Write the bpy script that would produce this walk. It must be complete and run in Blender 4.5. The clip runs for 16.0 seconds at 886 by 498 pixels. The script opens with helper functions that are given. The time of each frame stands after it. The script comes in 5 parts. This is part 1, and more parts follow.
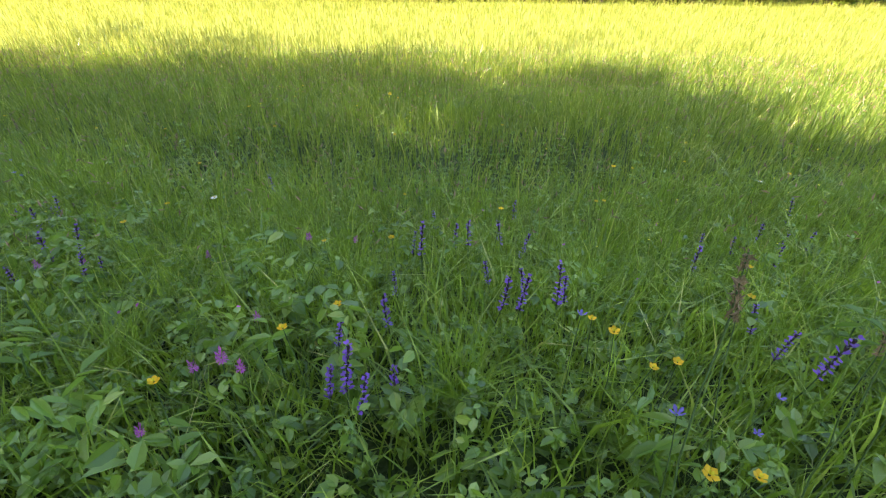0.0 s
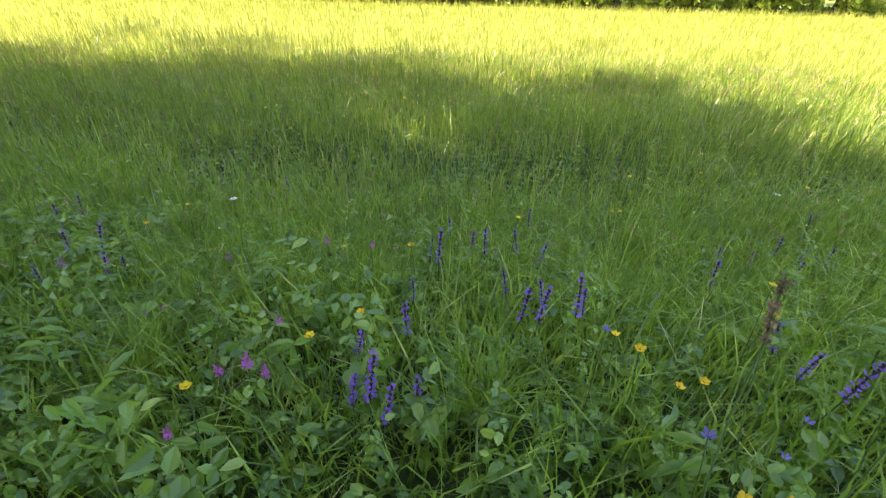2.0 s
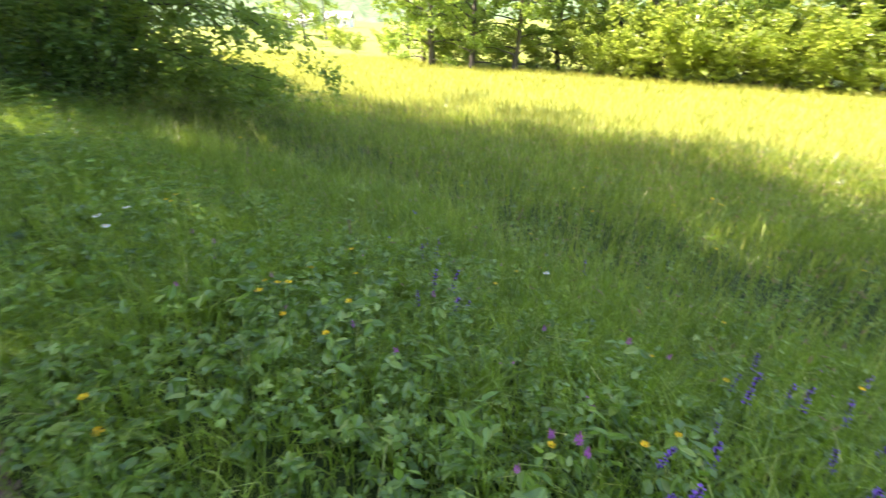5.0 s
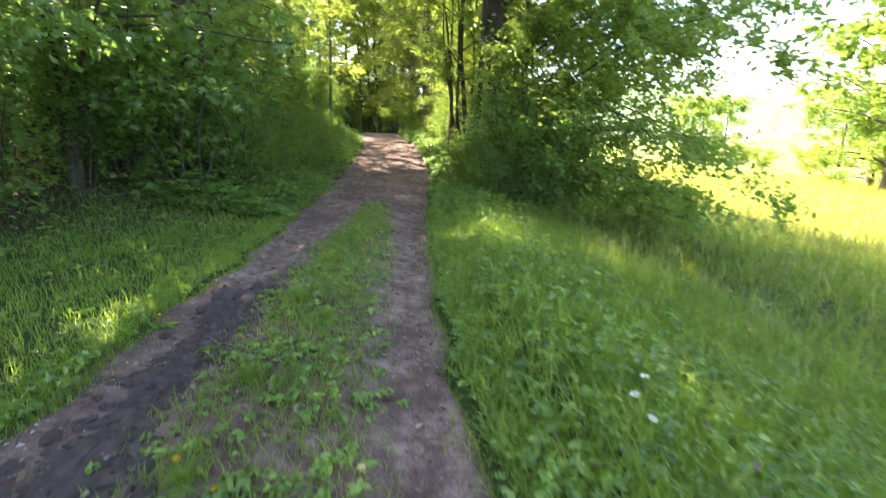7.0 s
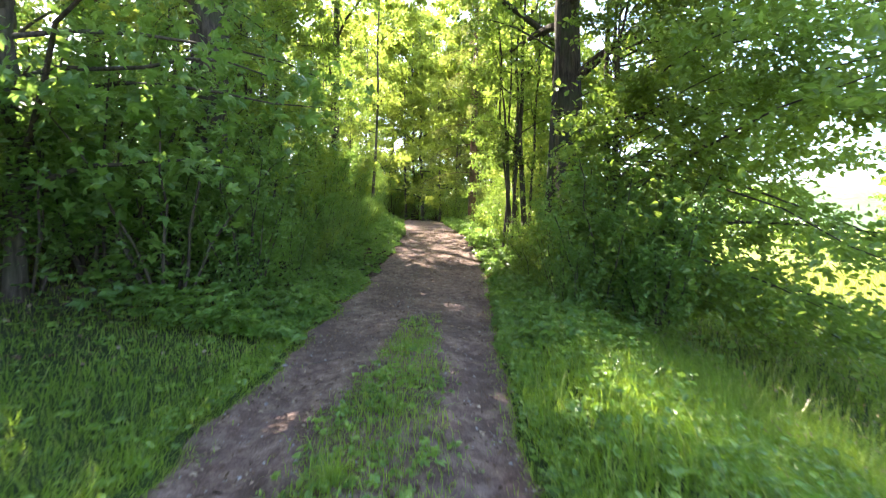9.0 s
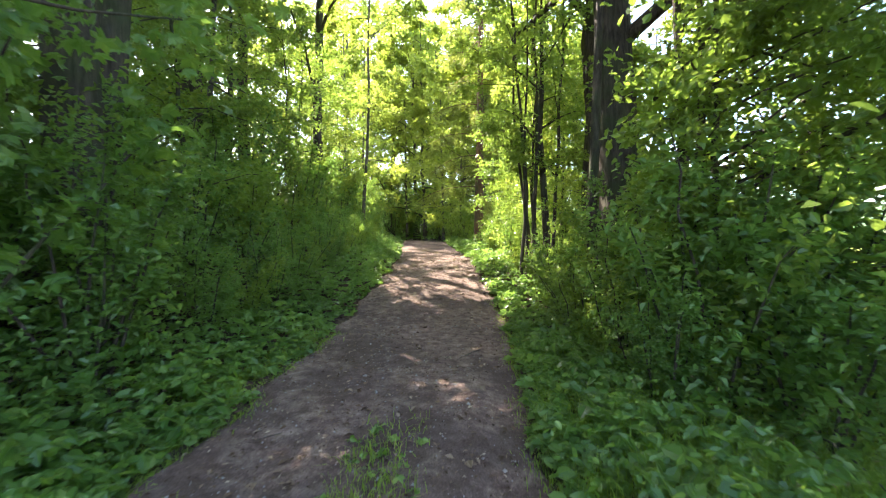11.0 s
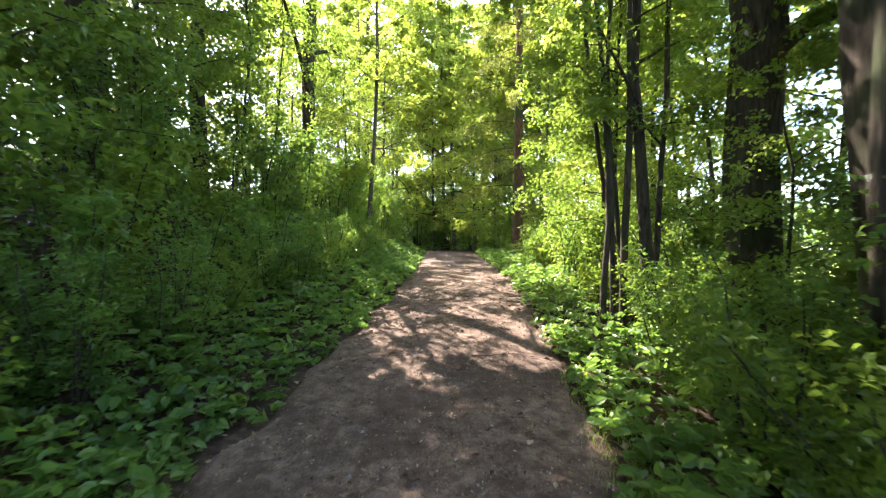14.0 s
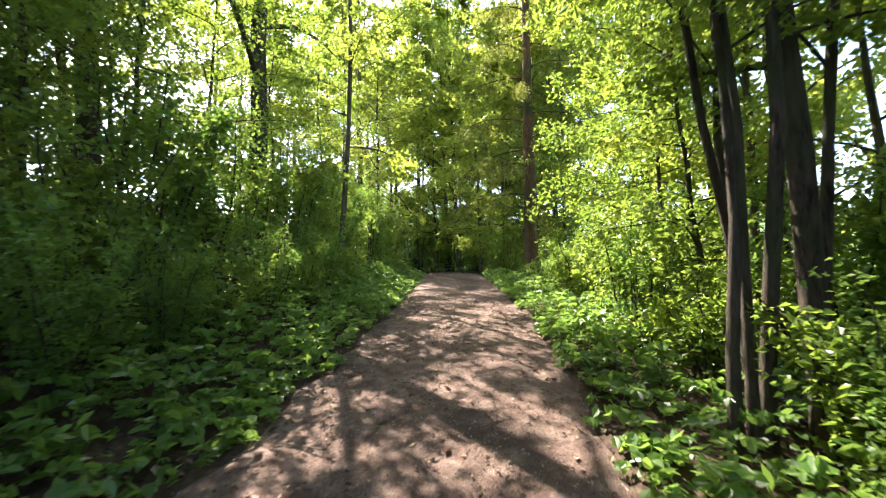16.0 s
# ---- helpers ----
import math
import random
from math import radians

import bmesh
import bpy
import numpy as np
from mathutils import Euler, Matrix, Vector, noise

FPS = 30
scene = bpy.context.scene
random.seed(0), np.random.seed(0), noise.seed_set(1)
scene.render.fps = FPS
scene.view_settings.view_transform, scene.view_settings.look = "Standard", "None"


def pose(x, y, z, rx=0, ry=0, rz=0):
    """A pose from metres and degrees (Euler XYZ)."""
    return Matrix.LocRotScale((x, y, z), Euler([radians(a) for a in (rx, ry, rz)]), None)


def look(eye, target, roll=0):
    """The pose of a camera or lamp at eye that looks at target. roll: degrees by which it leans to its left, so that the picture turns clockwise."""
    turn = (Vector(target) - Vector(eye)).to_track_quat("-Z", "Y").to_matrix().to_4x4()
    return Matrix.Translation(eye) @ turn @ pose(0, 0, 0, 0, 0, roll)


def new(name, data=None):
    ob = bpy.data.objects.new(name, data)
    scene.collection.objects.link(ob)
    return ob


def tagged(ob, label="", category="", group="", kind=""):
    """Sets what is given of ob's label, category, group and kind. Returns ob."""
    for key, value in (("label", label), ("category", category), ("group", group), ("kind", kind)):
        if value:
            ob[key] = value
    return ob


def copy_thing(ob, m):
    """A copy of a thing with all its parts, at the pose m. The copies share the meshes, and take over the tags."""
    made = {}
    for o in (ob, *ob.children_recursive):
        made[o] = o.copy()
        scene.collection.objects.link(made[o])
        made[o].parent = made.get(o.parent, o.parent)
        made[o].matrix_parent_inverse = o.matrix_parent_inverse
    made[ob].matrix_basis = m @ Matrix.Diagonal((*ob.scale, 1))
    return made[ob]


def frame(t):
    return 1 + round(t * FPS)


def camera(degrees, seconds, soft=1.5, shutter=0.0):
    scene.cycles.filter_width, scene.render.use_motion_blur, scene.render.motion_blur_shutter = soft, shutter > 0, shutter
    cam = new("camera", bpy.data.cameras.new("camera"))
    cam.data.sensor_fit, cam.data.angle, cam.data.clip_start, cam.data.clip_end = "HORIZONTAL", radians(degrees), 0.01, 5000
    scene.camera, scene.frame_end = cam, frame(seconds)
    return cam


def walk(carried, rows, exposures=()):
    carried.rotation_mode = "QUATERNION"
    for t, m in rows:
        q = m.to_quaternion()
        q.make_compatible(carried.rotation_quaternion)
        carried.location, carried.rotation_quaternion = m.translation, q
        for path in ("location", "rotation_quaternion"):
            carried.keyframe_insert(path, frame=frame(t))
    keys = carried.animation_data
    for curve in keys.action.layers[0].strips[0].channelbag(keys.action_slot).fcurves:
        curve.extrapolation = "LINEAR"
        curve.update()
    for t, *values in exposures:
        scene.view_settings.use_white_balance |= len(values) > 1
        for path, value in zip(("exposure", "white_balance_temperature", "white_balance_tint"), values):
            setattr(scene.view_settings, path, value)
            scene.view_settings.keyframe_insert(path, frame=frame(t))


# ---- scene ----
cam = camera(89.5, 16.0, soft=1.2, shutter=0.4)
PATH = [
    (0, (0.058, -0.061, 0.973), (0.108, 1.594, -0.149), 0.8),
    (0.5, (0.061, -0.059, 0.969), (0.128, 1.581, -0.173), 1.0),
    (1, (0.062, -0.057, 0.962), (0.13, 1.567, -0.203), 1.1),
    (1.5, (0.043, -0.054, 0.974), (0.097, 1.579, -0.179), 1.5),
    (2, (0.009, -0.053, 0.995), (0.03, 1.608, -0.119), 1.7),
    (2.5, (-0.043, -0.055, 1.018), (-0.077, 1.64, -0.043), 1.5),
    (3, (-0.109, -0.059, 1.051), (-0.216, 1.67, 0.053), 0.9),
    (3.2, (-0.139, -0.06, 1.065), (-0.276, 1.68, 0.087), 1.0),
    (5.3, (-0.328, -0.393, 1.284), (-1.503, 0.966, 0.404), 0.9),
    (5.5, (-0.424, -0.438, 1.289), (-1.707, 0.822, 0.413), 0.9),
    (6, (-0.65, -0.569, 1.313), (-2.227, 0.349, 0.493), -0.0),
    (6.5, (-1.044, -0.654, 1.339), (-2.837, -0.064, 0.678), -1.0),
    (7, (-1.537, -0.686, 1.396), (-3.442, -0.314, 0.914), -0.1),
    (7.5, (-2.148, -0.706, 1.455), (-4.096, -0.43, 1.095), 0.6),
    (8, (-2.824, -0.675, 1.449), (-4.791, -0.439, 1.17), 1.4),
    (8.5, (-3.466, -0.657, 1.443), (-5.439, -0.439, 1.201), 1.1),
    (9, (-4.154, -0.654, 1.462), (-6.14, -0.441, 1.357), 0.6),
    (9.5, (-4.897, -0.576, 1.538), (-6.887, -0.371, 1.508), 0.7),
    (9.7, (-5.192, -0.587, 1.519), (-7.18, -0.377, 1.497), 0.5),
    (11.8, (-8.214, -0.013, 1.538), (-10.207, 0.158, 1.521), -0.1),
    (12, (-8.455, -0.016, 1.566), (-10.449, 0.143, 1.554), 0.3),
    (12.5, (-9.138, 0.031, 1.634), (-11.135, 0.147, 1.636), 0.9),
    (13, (-9.923, 0.118, 1.634), (-11.921, 0.206, 1.642), 1.0),
    (13.5, (-10.616, 0.191, 1.636), (-12.615, 0.249, 1.647), 0.4),
    (14, (-11.344, 0.29, 1.625), (-13.344, 0.33, 1.649), 0.0),
    (14.5, (-12.082, 0.366, 1.631), (-14.081, 0.385, 1.66), -0.3),
    (15, (-12.857, 0.476, 1.682), (-14.855, 0.495, 1.752), -0.8),
    (15.5, (-13.63, 0.515, 1.727), (-15.628, 0.534, 1.823), -1.2),
    (16, (-14.4, 0.66, 1.735), (-16.397, 0.665, 1.85), -1.4),
]
EXPO = [(0.0, 2.2, 6900, 16), (3.2, 2.2, 6900, 16), (5.5, 2.4, 7000, 19), (6.0, 2.45, 7000, 19), (6.7, 2.8, 6900, 18), (7.5, 2.9, 6700, 16), (9.5, 2.9, 6500, 14), (12.0, 2.8, 6500, 13), (14.0, 2.65, 6500, 13), (16.0, 2.25, 6500, 14)]
walk(cam, [(t, look(eye, target, roll)) for t, eye, target, roll in PATH], exposures=EXPO)

# ---------------------------------------------------------------- light
SUN_EL, SUN_AZ = 48.0, -57.0          # height of the sun; degrees by which it stands ahead of straight left
world = bpy.data.worlds.new("world")
scene.world = world
world.use_nodes = True
wn = world.node_tree
for n in list(wn.nodes):
    wn.nodes.remove(n)
sky = wn.nodes.new("ShaderNodeTexSky")
sky.sky_type, sky.sun_disc = "NISHITA", False
sky.sun_elevation = radians(SUN_EL)
sky.sun_rotation = radians(180 - SUN_AZ)
sky.air_density, sky.dust_density, sky.ozone_density = 1.0, 1.6, 1.0
wbg = wn.nodes.new("ShaderNodeBackground")
wbg.inputs["Strength"].default_value = 0.15
wout = wn.nodes.new("ShaderNodeOutputWorld")
wn.links.new(sky.outputs[0], wbg.inputs["Color"])
wn.links.new(wbg.outputs[0], wout.inputs["Surface"])

sun_data = bpy.data.lights.new("sun", "SUN")
sun_data.energy, sun_data.angle, sun_data.color = 5.0, radians(0.45), (1.0, 0.93, 0.80)
sun = new("sun", sun_data)
ce, se = math.cos(radians(SUN_EL)), math.sin(radians(SUN_EL))
SUN_DIR = Vector((math.sin(radians(SUN_AZ)) * ce, -math.cos(radians(SUN_AZ)) * ce, se))
sun.matrix_world = look(SUN_DIR * 80, (0, 0, 0))

# ---------------------------------------------------------------- materials
def nodes_of(name):
    m = bpy.data.materials.new(name)
    m.use_nodes = True
    nt = m.node_tree
    for n in list(nt.nodes):
        nt.nodes.remove(n)
    return m, nt, nt.nodes.new("ShaderNodeOutputMaterial")


def ramp(nt, fac, stops):
    r = nt.nodes.new("ShaderNodeValToRGB")
    el = r.color_ramp.elements
    while len(el) < len(stops):
        el.new(0.5)
    for e, (p, c) in zip(el, stops):
        e.position, e.color = p, (*c, 1)
    nt.links.new(fac, r.inputs[0])
    return r.outputs[0]


def noise_of(nt, scale, detail=4.0, rough=0.6, coord=None):
    n = nt.nodes.new("ShaderNodeTexNoise")
    n.inputs["Scale"].default_value, n.inputs["Detail"].default_value, n.inputs["Roughness"].default_value = scale, detail, rough
    if coord is None:
        coord = nt.nodes.new("ShaderNodeNewGeometry").outputs["Position"]
    nt.links.new(coord, n.inputs["Vector"])
    return n.outputs[0]


def mix(nt, fac, a, b, mode="MIX"):
    m = nt.nodes.new("ShaderNodeMix")
    m.data_type, m.blend_type = "RGBA", mode
    for i, v in ((0, fac), (6, a), (7, b)):
        if isinstance(v, bpy.types.NodeSocket):
            nt.links.new(v, m.inputs[i])
        else:
            m.inputs[i].default_value = v if i == 0 else (*v, 1)
    return m.outputs[2]


def bump(nt, height, strength, dist):
    b = nt.nodes.new("ShaderNodeBump")
    b.inputs["Strength"].default_value, b.inputs["Distance"].default_value = strength, dist
    nt.links.new(height, b.inputs["Height"])
    return b.outputs[0]


def surface(nt, out, colour, rough=0.8, normal=None, spec=0.3):
    p = nt.nodes.new("ShaderNodeBsdfPrincipled")
    if isinstance(colour, bpy.types.NodeSocket):
        nt.links.new(colour, p.inputs["Base Color"])
    else:
        p.inputs["Base Color"].default_value = (*colour, 1)
    p.inputs["Roughness"].default_value = rough
    p.inputs["Specular IOR Level"].default_value = spec
    if normal is not None:
        nt.links.new(normal, p.inputs["Normal"])
    nt.links.new(p.outputs[0], out.inputs["Surface"])
    return p


def leaf_material(name, stops, thru, thru_share=0.42, rough=0.45, spec=0.4, patch=0.35, swing=0.25):
    """A thin leaf: each one of its own shade, light passes through it."""
    m, nt, out = nodes_of(name)
    geo = nt.nodes.new("ShaderNodeNewGeometry")
    base = ramp(nt, geo.outputs["Random Per Island"], stops)
    big = noise_of(nt, patch, 3.0, 0.6, geo.outputs["Position"])
    tone = ramp(nt, big, [(0.32, (1 - swing * 1.1, 1 - swing * 0.9, 1 - swing * 1.2)), (0.68, (1 + swing, 1 + swing * 0.75, 1 + swing * 0.5))])
    col = mix(nt, 1.0, base, tone, "MULTIPLY")
    p = nt.nodes.new("ShaderNodeBsdfPrincipled")
    p.inputs["Roughness"].default_value, p.inputs["Specular IOR Level"].default_value = rough, spec
    nt.links.new(col, p.inputs["Base Color"])
    tr = nt.nodes.new("ShaderNodeBsdfTranslucent")
    nt.links.new(mix(nt, 1.0, tone, thru, "MULTIPLY"), tr.inputs["Color"])
    ms = nt.nodes.new("ShaderNodeMixShader")
    ms.inputs[0].default_value = thru_share
    nt.links.new(p.outputs[0], ms.inputs[1])
    nt.links.new(tr.outputs[0], ms.inputs[2])
    nt.links.new(ms.outputs[0], out.inputs["Surface"])
    return m


GRASS = leaf_material("meadow_grass", [(0.0, (0.02, 0.04, 0.008)), (0.3, (0.07, 0.125, 0.018)), (0.7, (0.16, 0.24, 0.04)), (0.9, (0.30, 0.35, 0.08)), (1.0, (0.50, 0.44, 0.20))], (0.36, 0.48, 0.05), 0.40, 0.34, 0.55, 4.5, 0.5)
VERGE = leaf_material("verge_grass", [(0.0, (0.025, 0.055, 0.009)), (0.3, (0.095, 0.165, 0.022)), (0.7, (0.19, 0.30, 0.045)), (0.92, (0.32, 0.42, 0.09)), (1.0, (0.50, 0.42, 0.20))], (0.39, 0.57, 0.055), 0.43, 0.36, 0.5, 6.0, 0.45)
# lit counterpart of the shaded meadow grass: sunshine put into its colour
GRASS_SUN_TINTED = leaf_material("sun_tinted_grass", [(0.0, (0.12, 0.16, 0.025)), (0.5, (0.20, 0.235, 0.04)), (0.8, (0.33, 0.30, 0.07)), (1.0, (0.45, 0.37, 0.16))], (0.52, 0.53, 0.11), 0.45, 0.55, 0.3, 2.2, 0.4)
LAWN = leaf_material("lawn_grass", [(0.0, (0.05, 0.10, 0.018)), (0.5, (0.14, 0.24, 0.038)), (0.9, (0.25, 0.33, 0.075)), (1.0, (0.38, 0.31, 0.14))], (0.40, 0.58, 0.06), 0.48, 0.45, 0.4)
WEED = leaf_material("weed_leaf", [(0.0, (0.05, 0.11, 0.02)), (0.6, (0.13, 0.24, 0.042)), (1.0, (0.26, 0.36, 0.08))], (0.31, 0.49, 0.055), 0.35, 0.32, 0.6, 3.0, 0.35)
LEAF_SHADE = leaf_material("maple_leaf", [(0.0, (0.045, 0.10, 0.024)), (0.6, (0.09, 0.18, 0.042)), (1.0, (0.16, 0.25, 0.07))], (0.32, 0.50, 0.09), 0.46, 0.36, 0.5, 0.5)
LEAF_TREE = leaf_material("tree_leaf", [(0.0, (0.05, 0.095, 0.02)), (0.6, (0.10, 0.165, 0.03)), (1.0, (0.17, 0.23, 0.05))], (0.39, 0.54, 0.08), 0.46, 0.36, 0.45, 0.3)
# lit copy of the tree leaf: sun glow painted in as brighter yellow-green
LEAF_SUN_TINTED = leaf_material("sun_tinted_leaf", [(0.0, (0.08, 0.13, 0.02)), (0.6, (0.15, 0.20, 0.035)), (1.0, (0.24, 0.27, 0.06))], (0.51, 0.62, 0.10), 0.52, 0.36, 0.45, 0.2)
NEEDLE = leaf_material("spruce_needles", [(0.0, (0.065, 0.103, 0.027)), (1.0, (0.156, 0.185, 0.054))], (0.390, 0.433, 0.081), 0.4, 0.5, 0.35, 0.5)
DEAD = leaf_material("dead_leaf", [(0.0, (0.05, 0.03, 0.02)), (0.5, (0.14, 0.088, 0.058)), (0.85, (0.30, 0.21, 0.15)), (1.0, (0.48, 0.38, 0.29))], (0.10, 0.05, 0.02), 0.12, 0.75, 0.2, 1.0)


def bark_material(name, dark, light, scale=9.0):
    m, nt, out = nodes_of(name)
    tc = nt.nodes.new("ShaderNodeTexCoord")
    mp = nt.nodes.new("ShaderNodeMapping")
    mp.inputs["Scale"].default_value = (1.0, 1.0, 0.16)
    nt.links.new(tc.outputs["Object"], mp.inputs["Vector"])
    n1 = noise_of(nt, scale * 2.2, 6.0, 0.7, mp.outputs[0])
    n2 = noise_of(nt, 1.3, 3.0, 0.6, tc.outputs["Object"])
    col = ramp(nt, n1, [(0.32, dark), (0.68, light)])
    moss = ramp(nt, n2, [(0.45, (0, 0, 0)), (0.7, (1, 1, 1))])
    col = mix(nt, moss, col, (0.055, 0.07, 0.03))
    surface(nt, out, col, 0.9, bump(nt, n1, 0.9, 0.03), 0.2)
    return m


BARK = bark_material("bark", (0.02, 0.015, 0.012), (0.13, 0.10, 0.08))
BARK_RED = bark_material("spruce_bark", (0.07, 0.035, 0.022), (0.25, 0.14, 0.09), 12.0)
BARK_FAR = bark_material("smooth_bark", (0.05, 0.042, 0.034), (0.17, 0.145, 0.12), 5.0)


def earth_material():
    m, nt, out = nodes_of("trodden_earth")
    pos = nt.nodes.new("ShaderNodeNewGeometry").outputs["Position"]
    n1, n2, n3 = noise_of(nt, 0.9, 4, 0.6, pos), noise_of(nt, 6.5, 6, 0.72, pos), noise_of(nt, 70.0, 4, 0.7, pos)
    col = ramp(nt, n2, [(0.30, (0.095, 0.058, 0.046)), (0.48, (0.20, 0.132, 0.106)), (0.70, (0.40, 0.295, 0.245))])
    col = mix(nt, ramp(nt, n1, [(0.45, (0, 0, 0)), (0.6, (0.7, 0.7, 0.7))]), col, (0.095, 0.064, 0.053))
    grit = ramp(nt, n3, [(0.35, (0.55, 0.52, 0.5)), (0.62, (1.15, 1.12, 1.1)), (0.75, (1.7, 1.65, 1.6))])
    col = mix(nt, 0.8, col, grit, "MULTIPLY")
    h = nt.nodes.new("ShaderNodeMath")
    h.operation = "ADD"
    nt.links.new(n2, h.inputs[0])
    nt.links.new(n3, h.inputs[1])
    surface(nt, out, col, 0.92, bump(nt, h.outputs[0], 0.8, 0.03), 0.25)
    return m


def ground_material():
    """Soil, moss and old grass under the meadow; leaf litter where the wood stands."""
    m, nt, out = nodes_of("soil_and_litter")
    pos = nt.nodes.new("ShaderNodeNewGeometry").outputs["Position"]
    n1, n2 = noise_of(nt, 0.5, 5, 0.65, pos), noise_of(nt, 14.0, 5, 0.7, pos)
    green = ramp(nt, n2, [(0.3, (0.018, 0.03, 0.009)), (0.55, (0.042, 0.068, 0.018)), (0.8, (0.10, 0.11, 0.036))])
    litter = ramp(nt, n2, [(0.3, (0.035, 0.024, 0.017)), (0.55, (0.085, 0.058, 0.042)), (0.8, (0.20, 0.15, 0.115))])
    # brighter, yellower ground: sunshine put into the open meadow's colour
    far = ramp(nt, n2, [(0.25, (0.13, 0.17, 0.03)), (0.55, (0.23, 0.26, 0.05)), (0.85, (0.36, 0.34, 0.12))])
    at = nt.nodes.new("ShaderNodeAttribute")
    at.attribute_name = "wood"
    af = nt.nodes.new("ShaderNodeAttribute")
    af.attribute_name = "sun_tint"
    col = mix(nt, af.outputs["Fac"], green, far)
    col = mix(nt, at.outputs["Fac"], col, litter)
    col = mix(nt, 0.5, col, ramp(nt, n1, [(0.3, (0.7, 0.72, 0.7)), (0.7, (1.25, 1.2, 1.1))]), "MULTIPLY")
    surface(nt, out, col, 0.95, bump(nt, n2, 0.8, 0.04), 0.15)
    return m


EARTH, SOIL = earth_material(), ground_material()


def plain(name, c, rough=0.6, var=0.25, scale=30.0, spec=0.3):
    m, nt, out = nodes_of(name)
    n = noise_of(nt, scale, 3, 0.6)
    col = mix(nt, 1.0, c, ramp(nt, n, [(0.3, (1 - var,) * 3), (0.7, (1 + var,) * 3)]), "MULTIPLY")
    surface(nt, out, col, rough, None, spec)
    return m


def petal(name, c, thru, share=0.3):
    return leaf_material(name, [(0.0, tuple(v * 0.75 for v in c)), (1.0, tuple(min(1, v * 1.2) for v in c))], thru, share, 0.5, 0.3, 3.0)


VIOLET = petal("violet_petal", (0.20, 0.09, 0.46), (0.32, 0.16, 0.65))
BLUE = petal("bell_petal", (0.20, 0.14, 0.55), (0.3, 0.25, 0.7))
YELLOW = petal("yellow_petal", (0.80, 0.50, 0.02), (0.9, 0.6, 0.03))
LEMON = petal("lemon_petal", (0.70, 0.62, 0.04), (0.8, 0.7, 0.05))
PINK = petal("pink_petal", (0.42, 0.10, 0.36), (0.6, 0.2, 0.5))
WHITE = petal("white_petal", (0.78, 0.78, 0.74), (0.8, 0.8, 0.75))
CALYX = plain("dark_calyx", (0.075, 0.035, 0.07), 0.7)
STEM = plain("green_stem", (0.07, 0.13, 0.035), 0.6)
STRAW = petal("dry_grass_head", (0.34, 0.24, 0.15), (0.3, 0.2, 0.1), 0.25)
STONE = plain("pale_gravel", (0.30, 0.27, 0.25), 0.85, 0.35, 18.0)
MUD = plain("dark_mud", (0.052, 0.038, 0.033), 0.8, 0.4, 14.0)
TWIG = plain("grey_twig", (0.12, 0.09, 0.07), 0.85)
HILL = plain("far_woods", (0.09, 0.14, 0.06), 0.95, 0.5, 0.12)
WALL = plain("rendered_wall", (0.75, 0.72, 0.66), 0.9, 0.06, 1.0)
ROOF = plain("grey_roof", (0.52, 0.50, 0.48), 0.8, 0.12, 2.0)
GLASS = plain("window_glass", (0.05, 0.06, 0.07), 0.15, 0.05, 1.0, 0.5)


# ---------------------------------------------------------------- mesh helpers
rng = np.random.default_rng(7)


def mesh_of(name, verts, tris, mats, index=None, smooth=False):
    me = bpy.data.meshes.new(name)
    verts, tris = np.asarray(verts, np.float32).reshape(-1, 3), np.asarray(tris, np.int32).reshape(-1, 3)
    me.vertices.add(len(verts))
    me.vertices.foreach_set("co", verts.ravel())
    me.loops.add(tris.size)
    me.loops.foreach_set("vertex_index", tris.ravel())
    me.polygons.add(len(tris))
    me.polygons.foreach_set("loop_start", np.arange(0, tris.size, 3, dtype=np.int32))
    for mt in (mats if isinstance(mats, (list, tuple)) else [mats]):
        me.materials.append(mt)
    if index is not None:
        me.polygons.foreach_set("material_index", np.asarray(index, np.int32))
    me.polygons.foreach_set("use_smooth", np.full(len(tris), smooth))
    me.update(calc_edges=True)
    return me


def part_mesh(name, me, parent, label=""):
    ob = new(name, me)
    ob.parent = parent
    return tagged(ob, label=label)


def part(name, bm, material, parent, label=""):
    me = bpy.data.meshes.new(name)
    bm.to_mesh(me)
    bm.free()
    me.materials.append(material)
    return part_mesh(name, me, parent, label)


def join(pieces):
    """Several (verts, tris) as one."""
    vs, ts, k = [], [], 0
    for v, t in pieces:
        vs.append(np.asarray(v).reshape(-1, 3))
        ts.append(np.asarray(t).reshape(-1, 3) + k)
        k += len(vs[-1])
    return np.concatenate(vs), np.concatenate(ts)


def tube(points, radii, sides=8, rough=0.0):
    """A tapered tube along points."""
    pts = np.asarray(points, float)
    k = len(pts)
    tang = np.gradient(pts, axis=0)
    tang /= np.linalg.norm(tang, axis=1)[:, None] + 1e-9
    ref = np.where(np.abs(tang[:, 2:3]) > 0.9, np.array([[1.0, 0, 0]]), np.array([[0, 0, 1.0]]))
    a = np.cross(tang, ref)
    a /= np.linalg.norm(a, axis=1)[:, None] + 1e-9
    b = np.cross(tang, a)
    ang = np.linspace(0, 2 * np.pi, sides, endpoint=False)
    rad = np.asarray(radii, float)[:, None] * (1 + rough * rng.normal(size=(k, sides)))
    v = pts[:, None, :] + rad[:, :, None] * (np.cos(ang)[None, :, None] * a[:, None, :] + np.sin(ang)[None, :, None] * b[:, None, :])
    i = np.arange(k - 1)[:, None] * sides
    j = np.arange(sides)[None, :]
    n = (j + 1) % sides
    q = np.stack([i + j, i + n, i + sides + n, i + sides + j], -1).reshape(-1, 4)
    return v.reshape(-1, 3), np.concatenate([q[:, [0, 1, 2]], q[:, [0, 2, 3]]])


